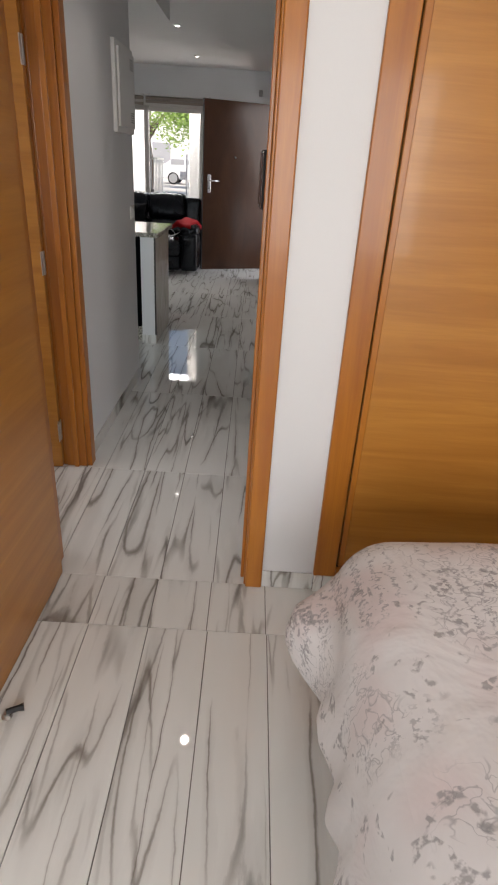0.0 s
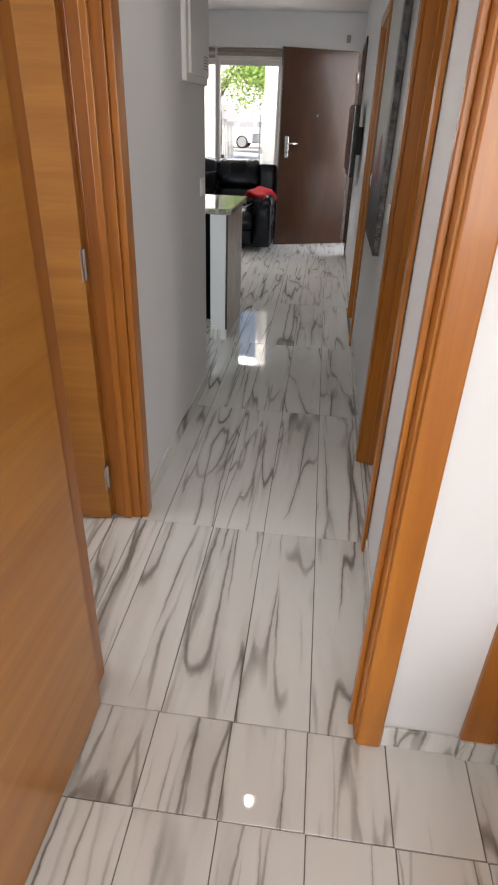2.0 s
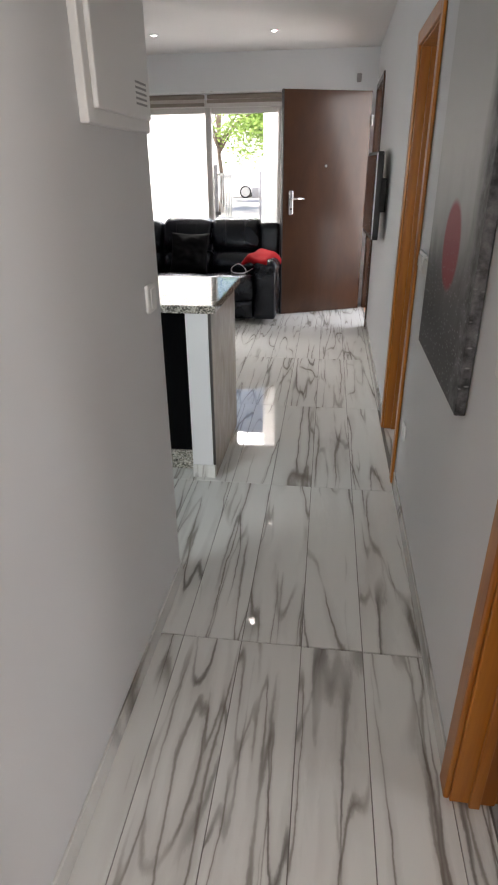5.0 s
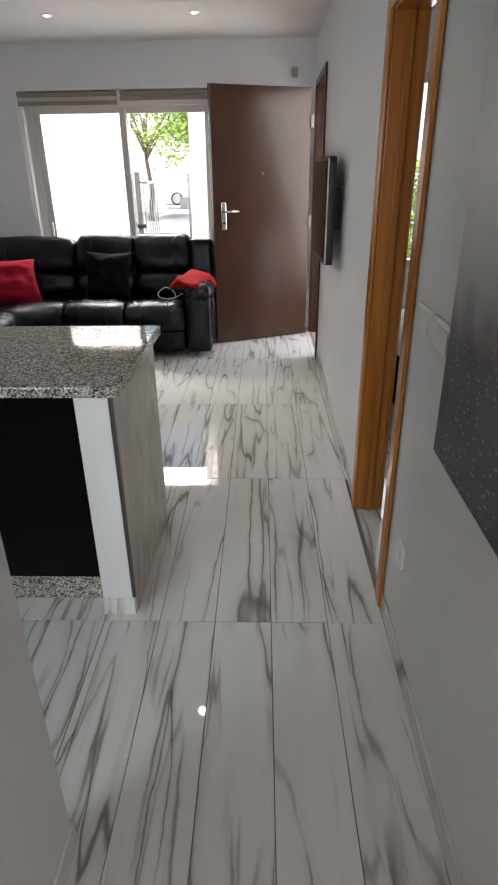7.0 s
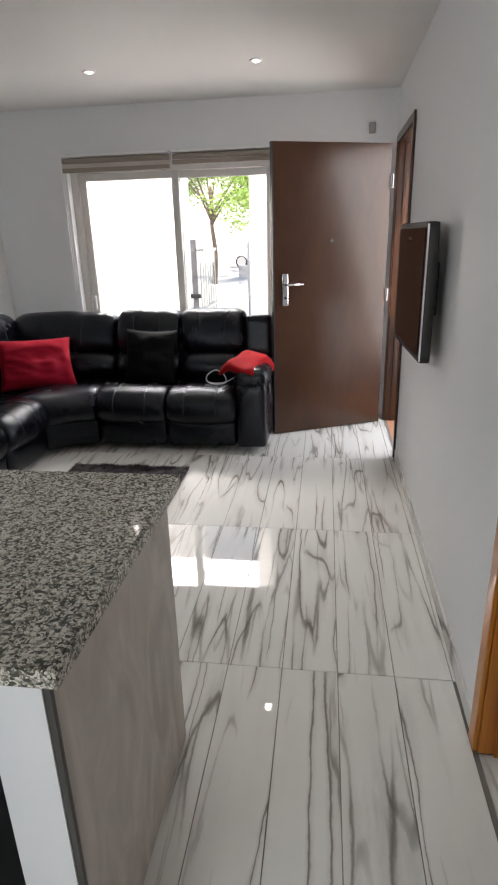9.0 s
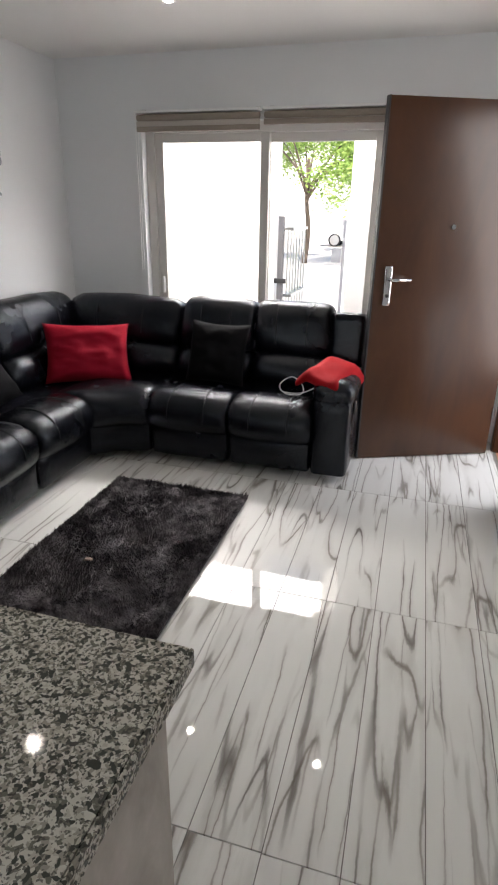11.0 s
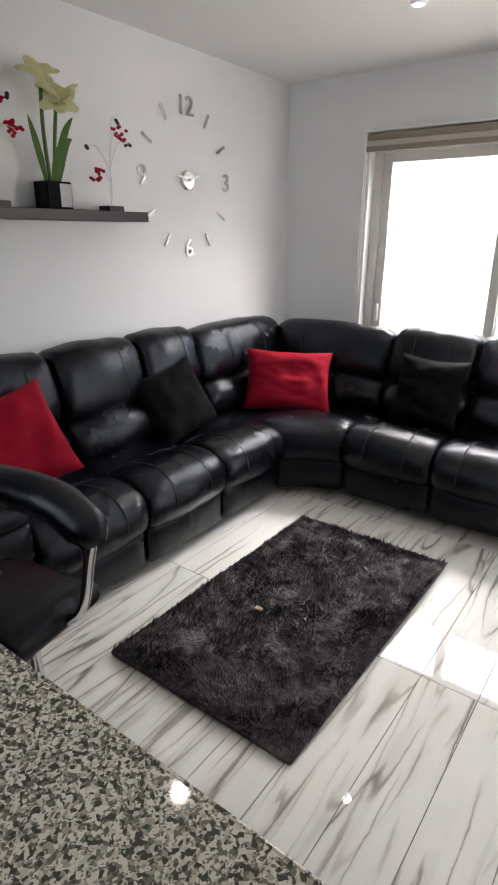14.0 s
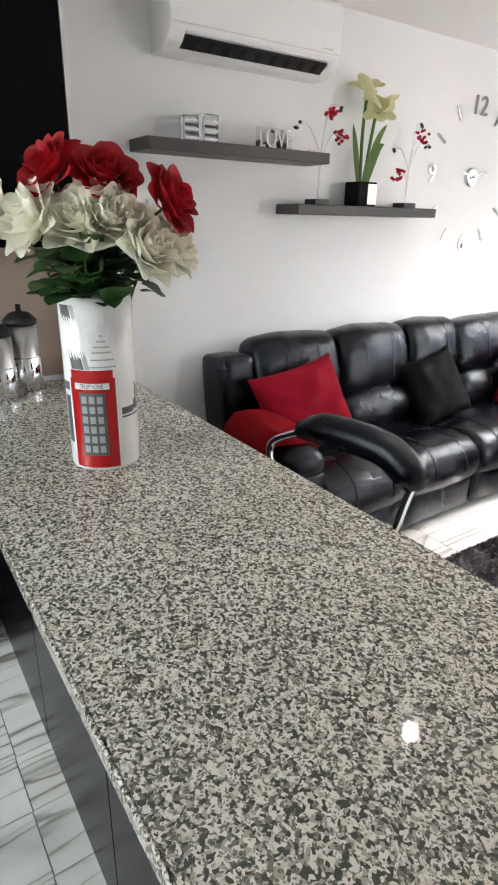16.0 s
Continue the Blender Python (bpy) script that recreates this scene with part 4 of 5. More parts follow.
# ---- ceiling spots ----
GLOW = bpy.data.materials.new("lamp_glow")
GLOW.use_nodes = True
e = GLOW.node_tree.nodes["Principled BSDF"]
e.inputs["Emission Color"].default_value = (1, 0.96, 0.9, 1)
e.inputs["Emission Strength"].default_value = 22
SPOTS = [(-0.85, 8.65), (-1.96, 8.65), (-0.85, 6.85), (-1.98, 6.85), (-0.29, 3.19)]
for x, y in SPOTS:
    s = thing("recessed_spot", pose(x, y, TOP), "small round recessed ceiling spot, switched on", "ceiling light", "ceiling spots")
    part("ring", lathe([(0.022, -0.001), (0.030, -0.008), (0.042, -0.006), (0.045, 0.0)], 24), WHITE_PLASTIC, s)
    part("lens", lathe([(0.016, -0.009), (0.012, -0.011)], 20), GLOW, s, "glowing lamp lens")
    lamp("spot_light", "SPOT", look((x, y, TOP - 0.03), (x, y, 0)), 6, (1, 0.93, 0.84), 0.03)


# ---- clock on the west wall ----
ON_WEST = pose(WEST + 0.002, 0, 0, 90, 0, 90)
MIRROR_GREY = material("brushed_silver_acrylic", (0.55, 0.55, 0.55), 0.22, 1.0)
clock = thing("wall_clock", pose(WEST, 8.475, 1.905), "large silver stick-on wall clock without a case", "clock")
R_CLOCK = 0.385
for k in range(12):
    a = math.pi / 2 - 2 * math.pi * k / 12
    y, z = R_CLOCK * math.cos(a), R_CLOCK * 1.06 * math.sin(a)
    if k % 3 == 0:
        bm = text_mesh(("12", "3", "6", "9")[k // 3], 0.155, 0.006)
        bmesh.ops.transform(bm, matrix=pose(0.008, y, z, 90, 0, 90), verts=bm.verts)
        part("numeral", bm, MIRROR_GREY, clock, "silver numeral")
    else:
        part("hour_mark", boxes((-0.045, 0.045, -0.008, 0.008, 0, 0.012), bevel=0.002), MIRROR_GREY, clock).matrix_basis = pose(0.001, y, z, 90, 0, 90) @ pose(0, 0, 0, 0, 0, math.degrees(a))
part("hub", lathe([(0.058, 0.0), (0.058, 0.018), (0.05, 0.024)], 28, None, pose(0.001, 0, 0, 0, 90)), MIRROR_GREY, clock, "round silver centre")
for ang, ln, nm in ((168, 0.115, "hour_hand"), (18, 0.14, "minute_hand")):
    part(nm, boxes((-0.02, ln, -0.006, 0.006, 0.027, 0.030)), MIRROR_GREY, clock).matrix_basis = pose(0.001, 0, 0, 90, 0, 90) @ pose(0, 0, 0, 0, 0, ang)

# ---- shelves and what stands on them ----
SHELF = wood("dark_grey_laminate", (0.022, 0.020, 0.020), (0.05, 0.046, 0.045), (6, 0.5, 6), 0.45, 0.0)


def shelf(y0, y1, z1):
    root = thing("floating_shelf", pose(WEST, y0, z1 - 0.05), "dark grey floating wall shelf", "shelf", "floating shelves")
    part("board", boxes((0.001, 0.195, 0, y1 - y0, 0, 0.05), bevel=0.004), SHELF, root)


S1, S2 = 1.94, 1.70
shelf(6.09, 7.09, S1)
shelf(6.90, 7.95, S2)
love = thing("letter_ornament", pose(WEST + 0.10, 6.75, S1), "silver standing word ornament on the shelf", "ornament")
bm = text_mesh("LOVE", 0.125, 0.018)
bmesh.ops.transform(bm, matrix=pose(0.02, 0.04, 0.056, 90, 0, 90) @ Matrix.Diagonal((0.66, 1, 1, 1)), verts=bm.verts)
zmin = min(v.co.z for v in bm.verts)
bmesh.ops.translate(bm, vec=(0, 0, 0.006 - zmin), verts=bm.verts)
part("letters", bm, CHROME, love, "polished silver letters")
part("stand", boxes((-0.03, 0.045, -0.09, 0.16, 0, 0.006)), BLACK_MATT, love, "thin black stand")
CLEAR = material("clear_glass", (0.95, 0.97, 0.97), 0.02)
nodes_of(CLEAR)[2].inputs["Transmission Weight"].default_value = 1.0
for y, tall in ((6.34, 0.105), (6.44, 0.12)):
    holder = thing("glass_ornament", pose(WEST + 0.10, y, S1), "small clear glass block with silver lettering bars", "ornament", "glass ornaments")
    part("block", boxes((-0.02, 0.02, -0.04, 0.04, 0, tall), bevel=0.003), CLEAR, holder)
    for k in range(5):
        part("bar", boxes((0.0205, 0.023, -0.034, 0.034, 0.012 + k * 0.017, 0.022 + k * 0.017)), (CHROME, BLACK_MATT)[k % 2], holder)
GREEN = material("leaf_green", (0.07, 0.16, 0.03), 0.45)
gv = coords(GREEN, (8, 8, 1))
set_color(GREEN, mixed(GREEN, noise_tex(GREEN, gv, 5, 3), (0.035, 0.10, 0.018), (0.13, 0.23, 0.05)))
PALE = material("pale_yellow_petal", (0.78, 0.74, 0.42), 0.6)
set_color(PALE, mixed(PALE, noise_tex(PALE, coords(PALE), 22, 3), (0.66, 0.66, 0.30), (0.86, 0.83, 0.60)))
WHITE_PETAL = material("ivory_petal", (0.82, 0.80, 0.66), 0.6)
set_color(WHITE_PETAL, mixed(WHITE_PETAL, noise_tex(WHITE_PETAL, coords(WHITE_PETAL), 14, 3), (0.90, 0.88, 0.70), (0.95, 0.94, 0.88)))
RED_PETAL = material("red_petal", (0.42, 0.012, 0.02), 0.55)
set_color(RED_PETAL, mixed(RED_PETAL, noise_tex(RED_PETAL, coords(RED_PETAL), 14, 3), (0.30, 0.006, 0.012), (0.60, 0.02, 0.03)))


def let_light_through(m, amount):
    """Thin petals and leaves pass some light on to their far side."""
    n, l, b = nodes_of(m)
    tr, mx = n.new("ShaderNodeBsdfTranslucent"), n.new("ShaderNodeMixShader")
    l.new(b.inputs["Base Color"].links[0].from_socket, tr.inputs["Color"])
    mx.inputs[0].default_value = amount
    l.new(b.outputs[0], mx.inputs[1])
    l.new(tr.outputs[0], mx.inputs[2])
    l.new(mx.outputs[0], n["Material Output"].inputs["Surface"])


for pm, amount in ((WHITE_PETAL, 0.45), (RED_PETAL, 0.3), (PALE, 0.4), (GREEN, 0.2)):
    let_light_through(pm, amount)


def blade(bm, base, tip, width, sag, side=None):
    """A long leaf from base to tip with a raised fold along its middle."""
    base, tip = Vector(base), Vector(tip)
    d = tip - base
    s = (side or d.cross(Vector((0, 0, 1)))).normalized()
    rows = []
    for i in range(8):
        t = i / 7
        c = base + d * t + Vector((0, 0, sag * math.sin(math.pi * t)))
        w = width * math.sin(math.pi * (0.12 + 0.88 * t)) ** 0.7
        rows.append([bm.verts.new(c - s * w), bm.verts.new(c + Vector((0, 0, -0.18 * w))), bm.verts.new(c + s * w)])
    for a, b in zip(rows, rows[1:]):
        for j in range(2):
            bm.faces.new((a[j], a[j + 1], b[j + 1], b[j]))


def petal(bm, m, w, l, cup, curl, twist=0.0):
    n = 5
    g = []
    for i in range(n + 1):
        t = i / n
        row = []
        for j in range(n + 1):
            u = 2 * j / n - 1
            ww = w * (math.sin(math.pi * (0.12 + 0.68 * t)) ** 0.8)
            x = u * ww
            y = -cup * (u * u) * 0.6 * w + curl * t ** 3 + twist * u * t * w
            z = l * t - 0.12 * l * abs(u) ** 2 * t
            row.append(bm.verts.new(m @ Vector((x, y, z))))
        g.append(row)
    for i in range(n):
        for j in range(n):
            bm.faces.new((g[i][j], g[i][j + 1], g[i + 1][j + 1], g[i + 1][j]))


def rose_petal(bm, m, w, l, cup, curl, point, wave):
    """A curved petal, full at the shoulder, its rim rolled outwards and drawn to a point."""
    n = 6
    g = []
    for i in range(n + 1):
        t = i / n
        row = []
        for j in range(n + 1):
            u = 2 * j / n - 1
            ww = w * (0.35 + 0.65 * math.sin(math.pi * min(1.0, t * 0.62 + 0.02))) * (1 - point * t ** 4)
            tip = l * t * (1 - (0.16 + 0.12 * point) * u * u * t)
            y = cup * w * (u * u - 1) * math.sin(math.pi * (0.15 + 0.6 * t)) - curl * max(0.0, t - 0.55) ** 2 * 4 + wave * w * math.sin(u * 4 + t * 3) * t
            row.append(bm.verts.new(m @ Vector((u * ww, y, tip))))
        g.append(row)
    for i in range(n):
        for j in range(n):
            bm.faces.new((g[i][j], g[i][j + 1], g[i + 1][j + 1], g[i + 1][j]))


def rose_head(r, seed, pointed=False):
    """An open rose whose cup looks along +z: a tight spiral bud inside rings of ever wider petals."""
    rr = random.Random(seed)
    bm = bmesh.new()
    rings = ((3, -10, 0.42, 0.74), (4, 0, 0.55, 0.82), (5, 10, 0.70, 0.88), (5, 22, 0.92, 0.94), (5, 36, 1.08, 1.0), (6, 54, 1.10, 1.02))
    for ring, (count, lean_out, size, length) in enumerate(rings):
        for k in range(count):
            a = 360 * (k + 0.5 * (ring % 2)) / count + ring * 23 + rr.uniform(-10, 10)
            m = pose(0, 0, -0.28 * r, 0, 0, a) @ pose(0, -0.045 * r * (ring + 1), 0.02 * r * (5 - ring), lean_out + rr.uniform(-6, 6), 0, rr.uniform(-7, 7))
            rose_petal(bm, m, r * size * 0.62, r * length, 0.45, r * (0.05 + 0.05 * ring), (0.55 if pointed else 0.32) * rr.uniform(0.8, 1.1), rr.uniform(-0.07, 0.07))
    return bm


pot = thing("potted_amaryllis", pose(WEST + 0.10, 7.41, S2), "pale yellow artificial amaryllis in a mirrored black pot", "plant")
bm = boxes((-0.055, 0.055, -0.07, 0.07, 0, 0.125), bevel=0.005)
part("pot", bm, BLACK, pot, "black gloss pot")
part("mirror_panel", boxes((0.0555, 0.0575, 0.0, 0.065, 0.01, 0.115)), CHROME, pot, "mirrored pot face")
part("stem", tube(curve_points([(0, -0.01, 0.12), (0.0, -0.02, 0.35), (0, -0.01, 0.54)], 6), 0.009), GREEN, pot, "", True)
part("stem", tube(curve_points([(0, 0.015, 0.12), (0.01, 0.03, 0.30), (0.01, 0.055, 0.45)], 6), 0.009), GREEN, pot, "", True)
for k, (b, t, w, s) in enumerate((((0, -0.03, 0.12), (0.02, -0.11, 0.40), 0.018, 0.02), ((0, 0.02, 0.12), (0.02, 0.14, 0.42), 0.018, 0.05), ((0.01, 0.03, 0.12), (0.04, 0.11, 0.32), 0.022, 0.06), ((0.01, 0.0, 0.12), (0.03, 0.06, 0.30), 0.018, 0.03))):
    bm = bmesh.new()
    blade(bm, b, t, w, s, Vector((0.3, 0.9, -0.3)))
    part("leaf", bm, GREEN, pot, "", True)
for c, rx, rz in (((0, -0.02, 0.56), -15, 20), ((0.02, 0.06, 0.46), 55, 60), ((0.03, -0.05, 0.52), 50, 150), ((0.03, 0.10, 0.48), 40, 10)):
    heart = part("bloom", lathe([(0.006, -0.01), (0.012, 0.0), (0.006, 0.035)], 8, None, pose(*c) @ pose(0, 0, 0, rx, 0, rz)), PALE, pot, "", True)
    for k in range(6):
        bm = bmesh.new()
        petal(bm, pose(*c) @ pose(0, 0, 0, rx, 0, rz) @ pose(0, 0, 0, 0, 0, 60 * k) @ pose(0, 0, 0, 48 + (k % 2) * 12), 0.034, 0.10, -0.3, -0.03)
        part("petal", bm, PALE, heart, "", True)

BEAD = material("red_glass_bead", (0.40, 0.004, 0.02), 0.15)


def bead_flower(y, stems, flip=1):
    root = thing("beaded_flower", pose(WEST + 0.10, y, S2), "wire flower stand with red beaded blossoms", "ornament", "beaded flowers")
    part("base", boxes((-0.045, 0.045, -0.05, 0.05, 0, 0.028), bevel=0.003), BLACK_MATT, root, "black square base")
    rr = random.Random(int(y * 10))
    for k, (dy, h, bloom) in enumerate(stems):
        dy *= flip
        pts = curve_points([(0, 0, 0.028), (0, 0.01 * flip, h * 0.6), (0.01, dy * 0.5, h), (0.02, dy, h * (0.88 if bloom == 2 else 1.0))], 6)
        part("wire", tube(pts, 0.0025, 5), STEEL, root, "", True)
        bm = bmesh.new()
        for j in range(16 if bloom else 3):
            o = Vector((rr.uniform(-1, 1), rr.uniform(-1, 1), rr.uniform(-1, 1))) * (0.030 if bloom else 0.012)
            lathe([(0.002, -0.009), (0.010, -0.003), (0.010, 0.003), (0.002, 0.009)], 6, bm, Matrix.Translation(pts[-1] + o))
        part("blossom", bm, BEAD if bloom else BLACK_MATT, root, "", True)


bead_flower(7.10, ((-0.17, 0.36, 0), (-0.10, 0.26, 2), (0.05, 0.43, 1), (0.13, 0.33, 1), (0.10, 0.46, 0)))
bead_flower(7.77, ((-0.15, 0.30, 0), (-0.10, 0.20, 2), (0.07, 0.38, 1), (0.06, 0.44, 0), (0.13, 0.34, 0)))

# ---- air conditioner ----
ac = thing("air_conditioner", pose(WEST, 6.66, 2.27), "white split air conditioner with an open louvre", "air conditioner")
prof = [(0.0, 0.0), (0.10, 0.0), (0.165, 0.03), (0.20, 0.08), (0.205, 0.28), (0.19, 0.30), (0.0, 0.30)]
bm = bmesh.new()
sides = [[bm.verts.new((x + 0.001, y, z)) for x, z in prof] for y in (-0.45, 0.45)]
for i in range(len(prof)):
    j = (i + 1) % len(prof)
    bm.faces.new((sides[0][i], sides[0][j], sides[1][j], sides[1][i]))
bm.faces.new(sides[0])
bm.faces.new(sides[1])
bmesh.ops.recalc_face_normals(bm, faces=bm.faces)
bmesh.ops.bevel(bm, geom=list(bm.edges), offset=0.008, segments=2, profile=0.5, affect="EDGES")
part("casing", bm, WHITE_PLASTIC, ac)
slot = part("outlet", boxes((0.03, 0.095, -0.38, 0.38, -0.004, 0.004)), BLACK_MATT, ac, "dark air outlet")
slot.matrix_basis = pose(0.108, 0, -0.001, 0, -32, 0)
for k in range(9):
    part("vane", boxes((0.04, 0.085, -0.012, 0.012, -0.010, -0.0045)), STITCH, slot).matrix_basis = pose(0, -0.33 + k * 0.082, 0)
part("louvre", boxes((0.09, 0.15, -0.38, 0.38, 0.0, 0.008), bevel=0.002), WHITE_PLASTIC, ac, "tilted white louvre").matrix_basis = pose(0.055, 0, 0.035, 0, -8, 0)
part("front_seam", boxes((0.2055, 0.2065, -0.448, 0.448, 0.085, 0.088)), STEEL, ac)
part("label_bar", boxes((0.2065, 0.2075, 0.33, 0.40, 0.10, 0.106)), STEEL, ac)

# ---- kitchen corner ----
upper = thing("wall_cabinet", pose(WEST, 5.72, 1.51), "tall black gloss kitchen wall cabinet", "cabinet")
part("carcass", boxes((0.001, 0.31, -1.3, 0, 0, 0.985)), BLACK_MATT, upper)
for k in range(3):
    part("cabinet_door", boxes((0.311, 0.33, -0.433 * (k + 1) + 0.003, -0.433 * k - 0.001, 0.0, 0.985), bevel=0.002), BLACK, upper)
part("end_strip", boxes((0.0, 0.33, 0.0015, 0.014, 0.0, 0.985)), PVC, upper, "pale end strip")
splash = structure("backsplash", boxes((WEST + 0.0015, WEST + 0.012, 3.1, 5.735, 0.936, 1.51)), paint("brown_splash_tile", (0.36, 0.27, 0.22), 0.3, 0.05), "brown tiled kitchen backsplash", "trim")
base = thing("kitchen_base_unit", pose(WEST, 3.12, 0), "black base cabinets under the kitchen worktop", "cabinet")
part("carcass", boxes((0.002, 0.58, 0, 2.0, 0.1, 0.896)), BLACK_MATT, base)
for k in range(4):
    part("cabinet_door", boxes((0.581, 0.6, k * 0.5 + 0.002, k * 0.5 + 0.498, 0.1, 0.89), bevel=0.002), BLACK, base)
part("plinth", boxes((0.53, 0.545, 0, 2.0, 0, 0.099)), GRANITE, base)
tagged(part("back_worktop", boxes((WEST + 0.013, WEST + 0.62, 3.11, 5.134, 0.898, 0.935), bevel=0.005), GRANITE), "speckled granite worktop along the kitchen wall", "worktop")


def coffee_jug(m, label):
    root = thing("coffee_press", m, label, "coffee maker", "coffee makers")
    part("glass", lathe([(0.045, 0.02), (0.048, 0.03), (0.048, 0.20), (0.046, 0.20)], 20), STEEL, root, "steel and glass body", True)
    part("collar", lathe([(0.050, 0.0), (0.052, 0.006), (0.052, 0.10), (0.049, 0.105)], 20), CHROME, root, "", True)
    part("lid", lathe([(0.050, 0.201), (0.052, 0.215), (0.03, 0.235), (0.008, 0.24), (0.008, 0.26)], 20), BLACK_MATT, root, "black lid", True)
    part("handle", tube(curve_points([(0.046, 0, 0.19), (0.095, 0, 0.18), (0.10, 0, 0.10), (0.052, 0, 0.04)], 5), 0.008), BLACK_MATT, root, "", True)


coffee_jug(pose(-3.16, 5.50, 0.935, 0, 0, 200) @ Matrix.Diagonal((1.3, 1.3, 1.35, 1)), "steel and black coffee press on the counter")
coffee_jug(pose(-3.05, 5.38, 0.935, 0, 0, 150) @ Matrix.Diagonal((1.2, 1.2, 1.25, 1)), "glass coffee jug with a black lid on the counter")
rack = thing("kitchen_stool", pose(-1.78, 4.74, 0), "black-legged kitchen stool with chrome rungs", "stool")
for x in (-0.16, 0.16):
    for y in (-0.16, 0.16):
        part("leg", tube([(x * 1.1, y * 1.1, 0), (x * 0.9, y * 0.9, 0.62)], 0.011), BLACK_MATT, rack, "", True)
for z in (0.2, 0.42):
    for s in (-1, 1):
        part("rung", tube([(-0.165, 0.165 * s, z), (0.165, 0.165 * s, z)], 0.006), CHROME, rack, "chrome rung", True)
        part("rung", tube([(0.165 * s, -0.165, z), (0.165 * s, 0.165, z)], 0.006), CHROME, rack, "chrome rung", True)
part("seat", rbox((0.36, 0.36, 0.06), 0.03, (0, 0, 0.01), 8, m=pose(0, 0, 0.65)), BLACK_CLOTH, rack, "", True)

# ---- flower vase on the worktop ----
vase = thing("flower_vase", pose(-2.255, 5.51, 0.935), "tall white cylinder vase printed with a red telephone box", "vase")
RV, HV = 0.100, 0.49
GLAZE = material("white_glazed_ceramic", (0.80, 0.80, 0.79), 0.12)
gl = coords(GLAZE, (1, 1, 0.7))
set_color(GLAZE, mixed(GLAZE, ramp(GLAZE, noise_tex(GLAZE, gl, 9, 4, 0.6), [(0.52, 0.0), (0.72, 0.55)]), (0.80, 0.80, 0.79), (0.40, 0.40, 0.41)))
part("body", lathe([(RV - 0.006, 0.0), (RV - 0.001, 0.004), (RV, 0.012), (RV, HV - 0.004), (RV - 0.003, HV), (RV - 0.008, HV - 0.002), (RV - 0.008, 0.3)], 48), GLAZE, vase, "", True)


def wrap(a0, a1, z0, z1, r, lean=0.0, th=0.0012):
    """A thin printed patch bent round the vase, between two angles and two heights."""
    bm = bmesh.new()
    n = max(2, int(abs(a1 - a0) / 5))
    rows = []
    for i in range(n + 1):
        a = radians(a0 + (a1 - a0) * i / n)
        b = a + radians(lean)
        rows.append([bm.verts.new((q * math.cos(c), q * math.sin(c), z)) for q, c, z in ((r, a, z0), (r, b, z1), (r + th, b, z1), (r + th, a, z0))])
    for p, q in zip(rows, rows[1:]):
        for k in range(4):
            bm.faces.new((p[k], q[k], q[(k + 1) % 4], p[(k + 1) % 4]))
    bm.faces.new(rows[0][::-1])
    bm.faces.new(rows[-1])
    bmesh.ops.recalc_face_normals(bm, faces=bm.faces)
    return bm


INK = paint("dark_grey_print", (0.09, 0.09, 0.095), 0.3, 0.02)
INK2 = paint("mid_grey_print", (0.38, 0.38, 0.39), 0.3, 0.02)
BOX_RED = paint("red_print", (0.44, 0.012, 0.012), 0.2, 0.02)
A0, A1 = -72.0, 3.0
booth = part("printed_booth", wrap(A0, A1, 0.012, 0.275, RV), BOX_RED, vase, "red telephone box print")
part("roof", wrap(A0 + 3, A1 - 3, 0.2752, 0.298, RV), BOX_RED, booth)
part("sign", wrap(A0 + 10, A1 - 10, 0.245, 0.262, RV + 0.0013), paint("sign_white", (0.8, 0.8, 0.78), 0.3), booth)
bm = text_mesh("TELEPHONE", 0.0165, 0.0004)
for v in bm.verts:
    ang = radians((A0 + A1) / 2) + v.co.x / RV * 0.72
    q = RV + 0.0028 + v.co.z
    v.co = Vector((q * math.cos(ang), q * math.sin(ang), 0.2535 + v.co.y))
part("lettering", bm, INK, booth)
part("glazing", wrap(A0 + 17, A1 - 17, 0.05, 0.235, RV + 0.0013), INK, booth, "dark glazed panel")
for r_ in range(6):
    for c_ in range(3):
        a = A0 + 20 + c_ * 12.3
        part("pane", wrap(a, a + 8.5, 0.06 + r_ * 0.029, 0.08 + r_ * 0.029, RV + 0.0026), INK2, booth)
part("printed_tower", wrap(-66, -44, 0.30, 0.47, RV, -20), INK, vase, "dark leaning building print")
part("printed_tower", wrap(-42, -35, 0.30, 0.47, RV, -20), INK2, vase, "grey building print")
for z0, a, b in ((0.305, -36, 6), (0.325, -33, 3), (0.345, -30, 0), (0.36, -27, -3), (0.375, -22, -8), (0.39, -17, -13)):
    part("printed_dome_line", wrap(a, b, z0, z0 + 0.004, RV), INK2, vase)
for a, w, z0, z1 in ((12, 26, 0.165, 0.185), (40, 14, 0.17, 0.20), (46, 2, 0.20, 0.25), (54, 2, 0.20, 0.235), (12, 40, 0.155, 0.160), (-92, 14, 0.08, 0.22), (-95, 18, 0.235, 0.26)):
    part("printed_skyline", wrap(a, a + w, z0, z1, RV), INK, vase)
bunch = thing("rose_bouquet", pose(-2.255, 5.51, 0.935 + HV - 0.075), "bouquet of artificial red and ivory roses", "flowers")
RT = Vector((0.56, 0.83, 0))
FW = Vector((0.83, -0.56, 0))
rr = random.Random(8)
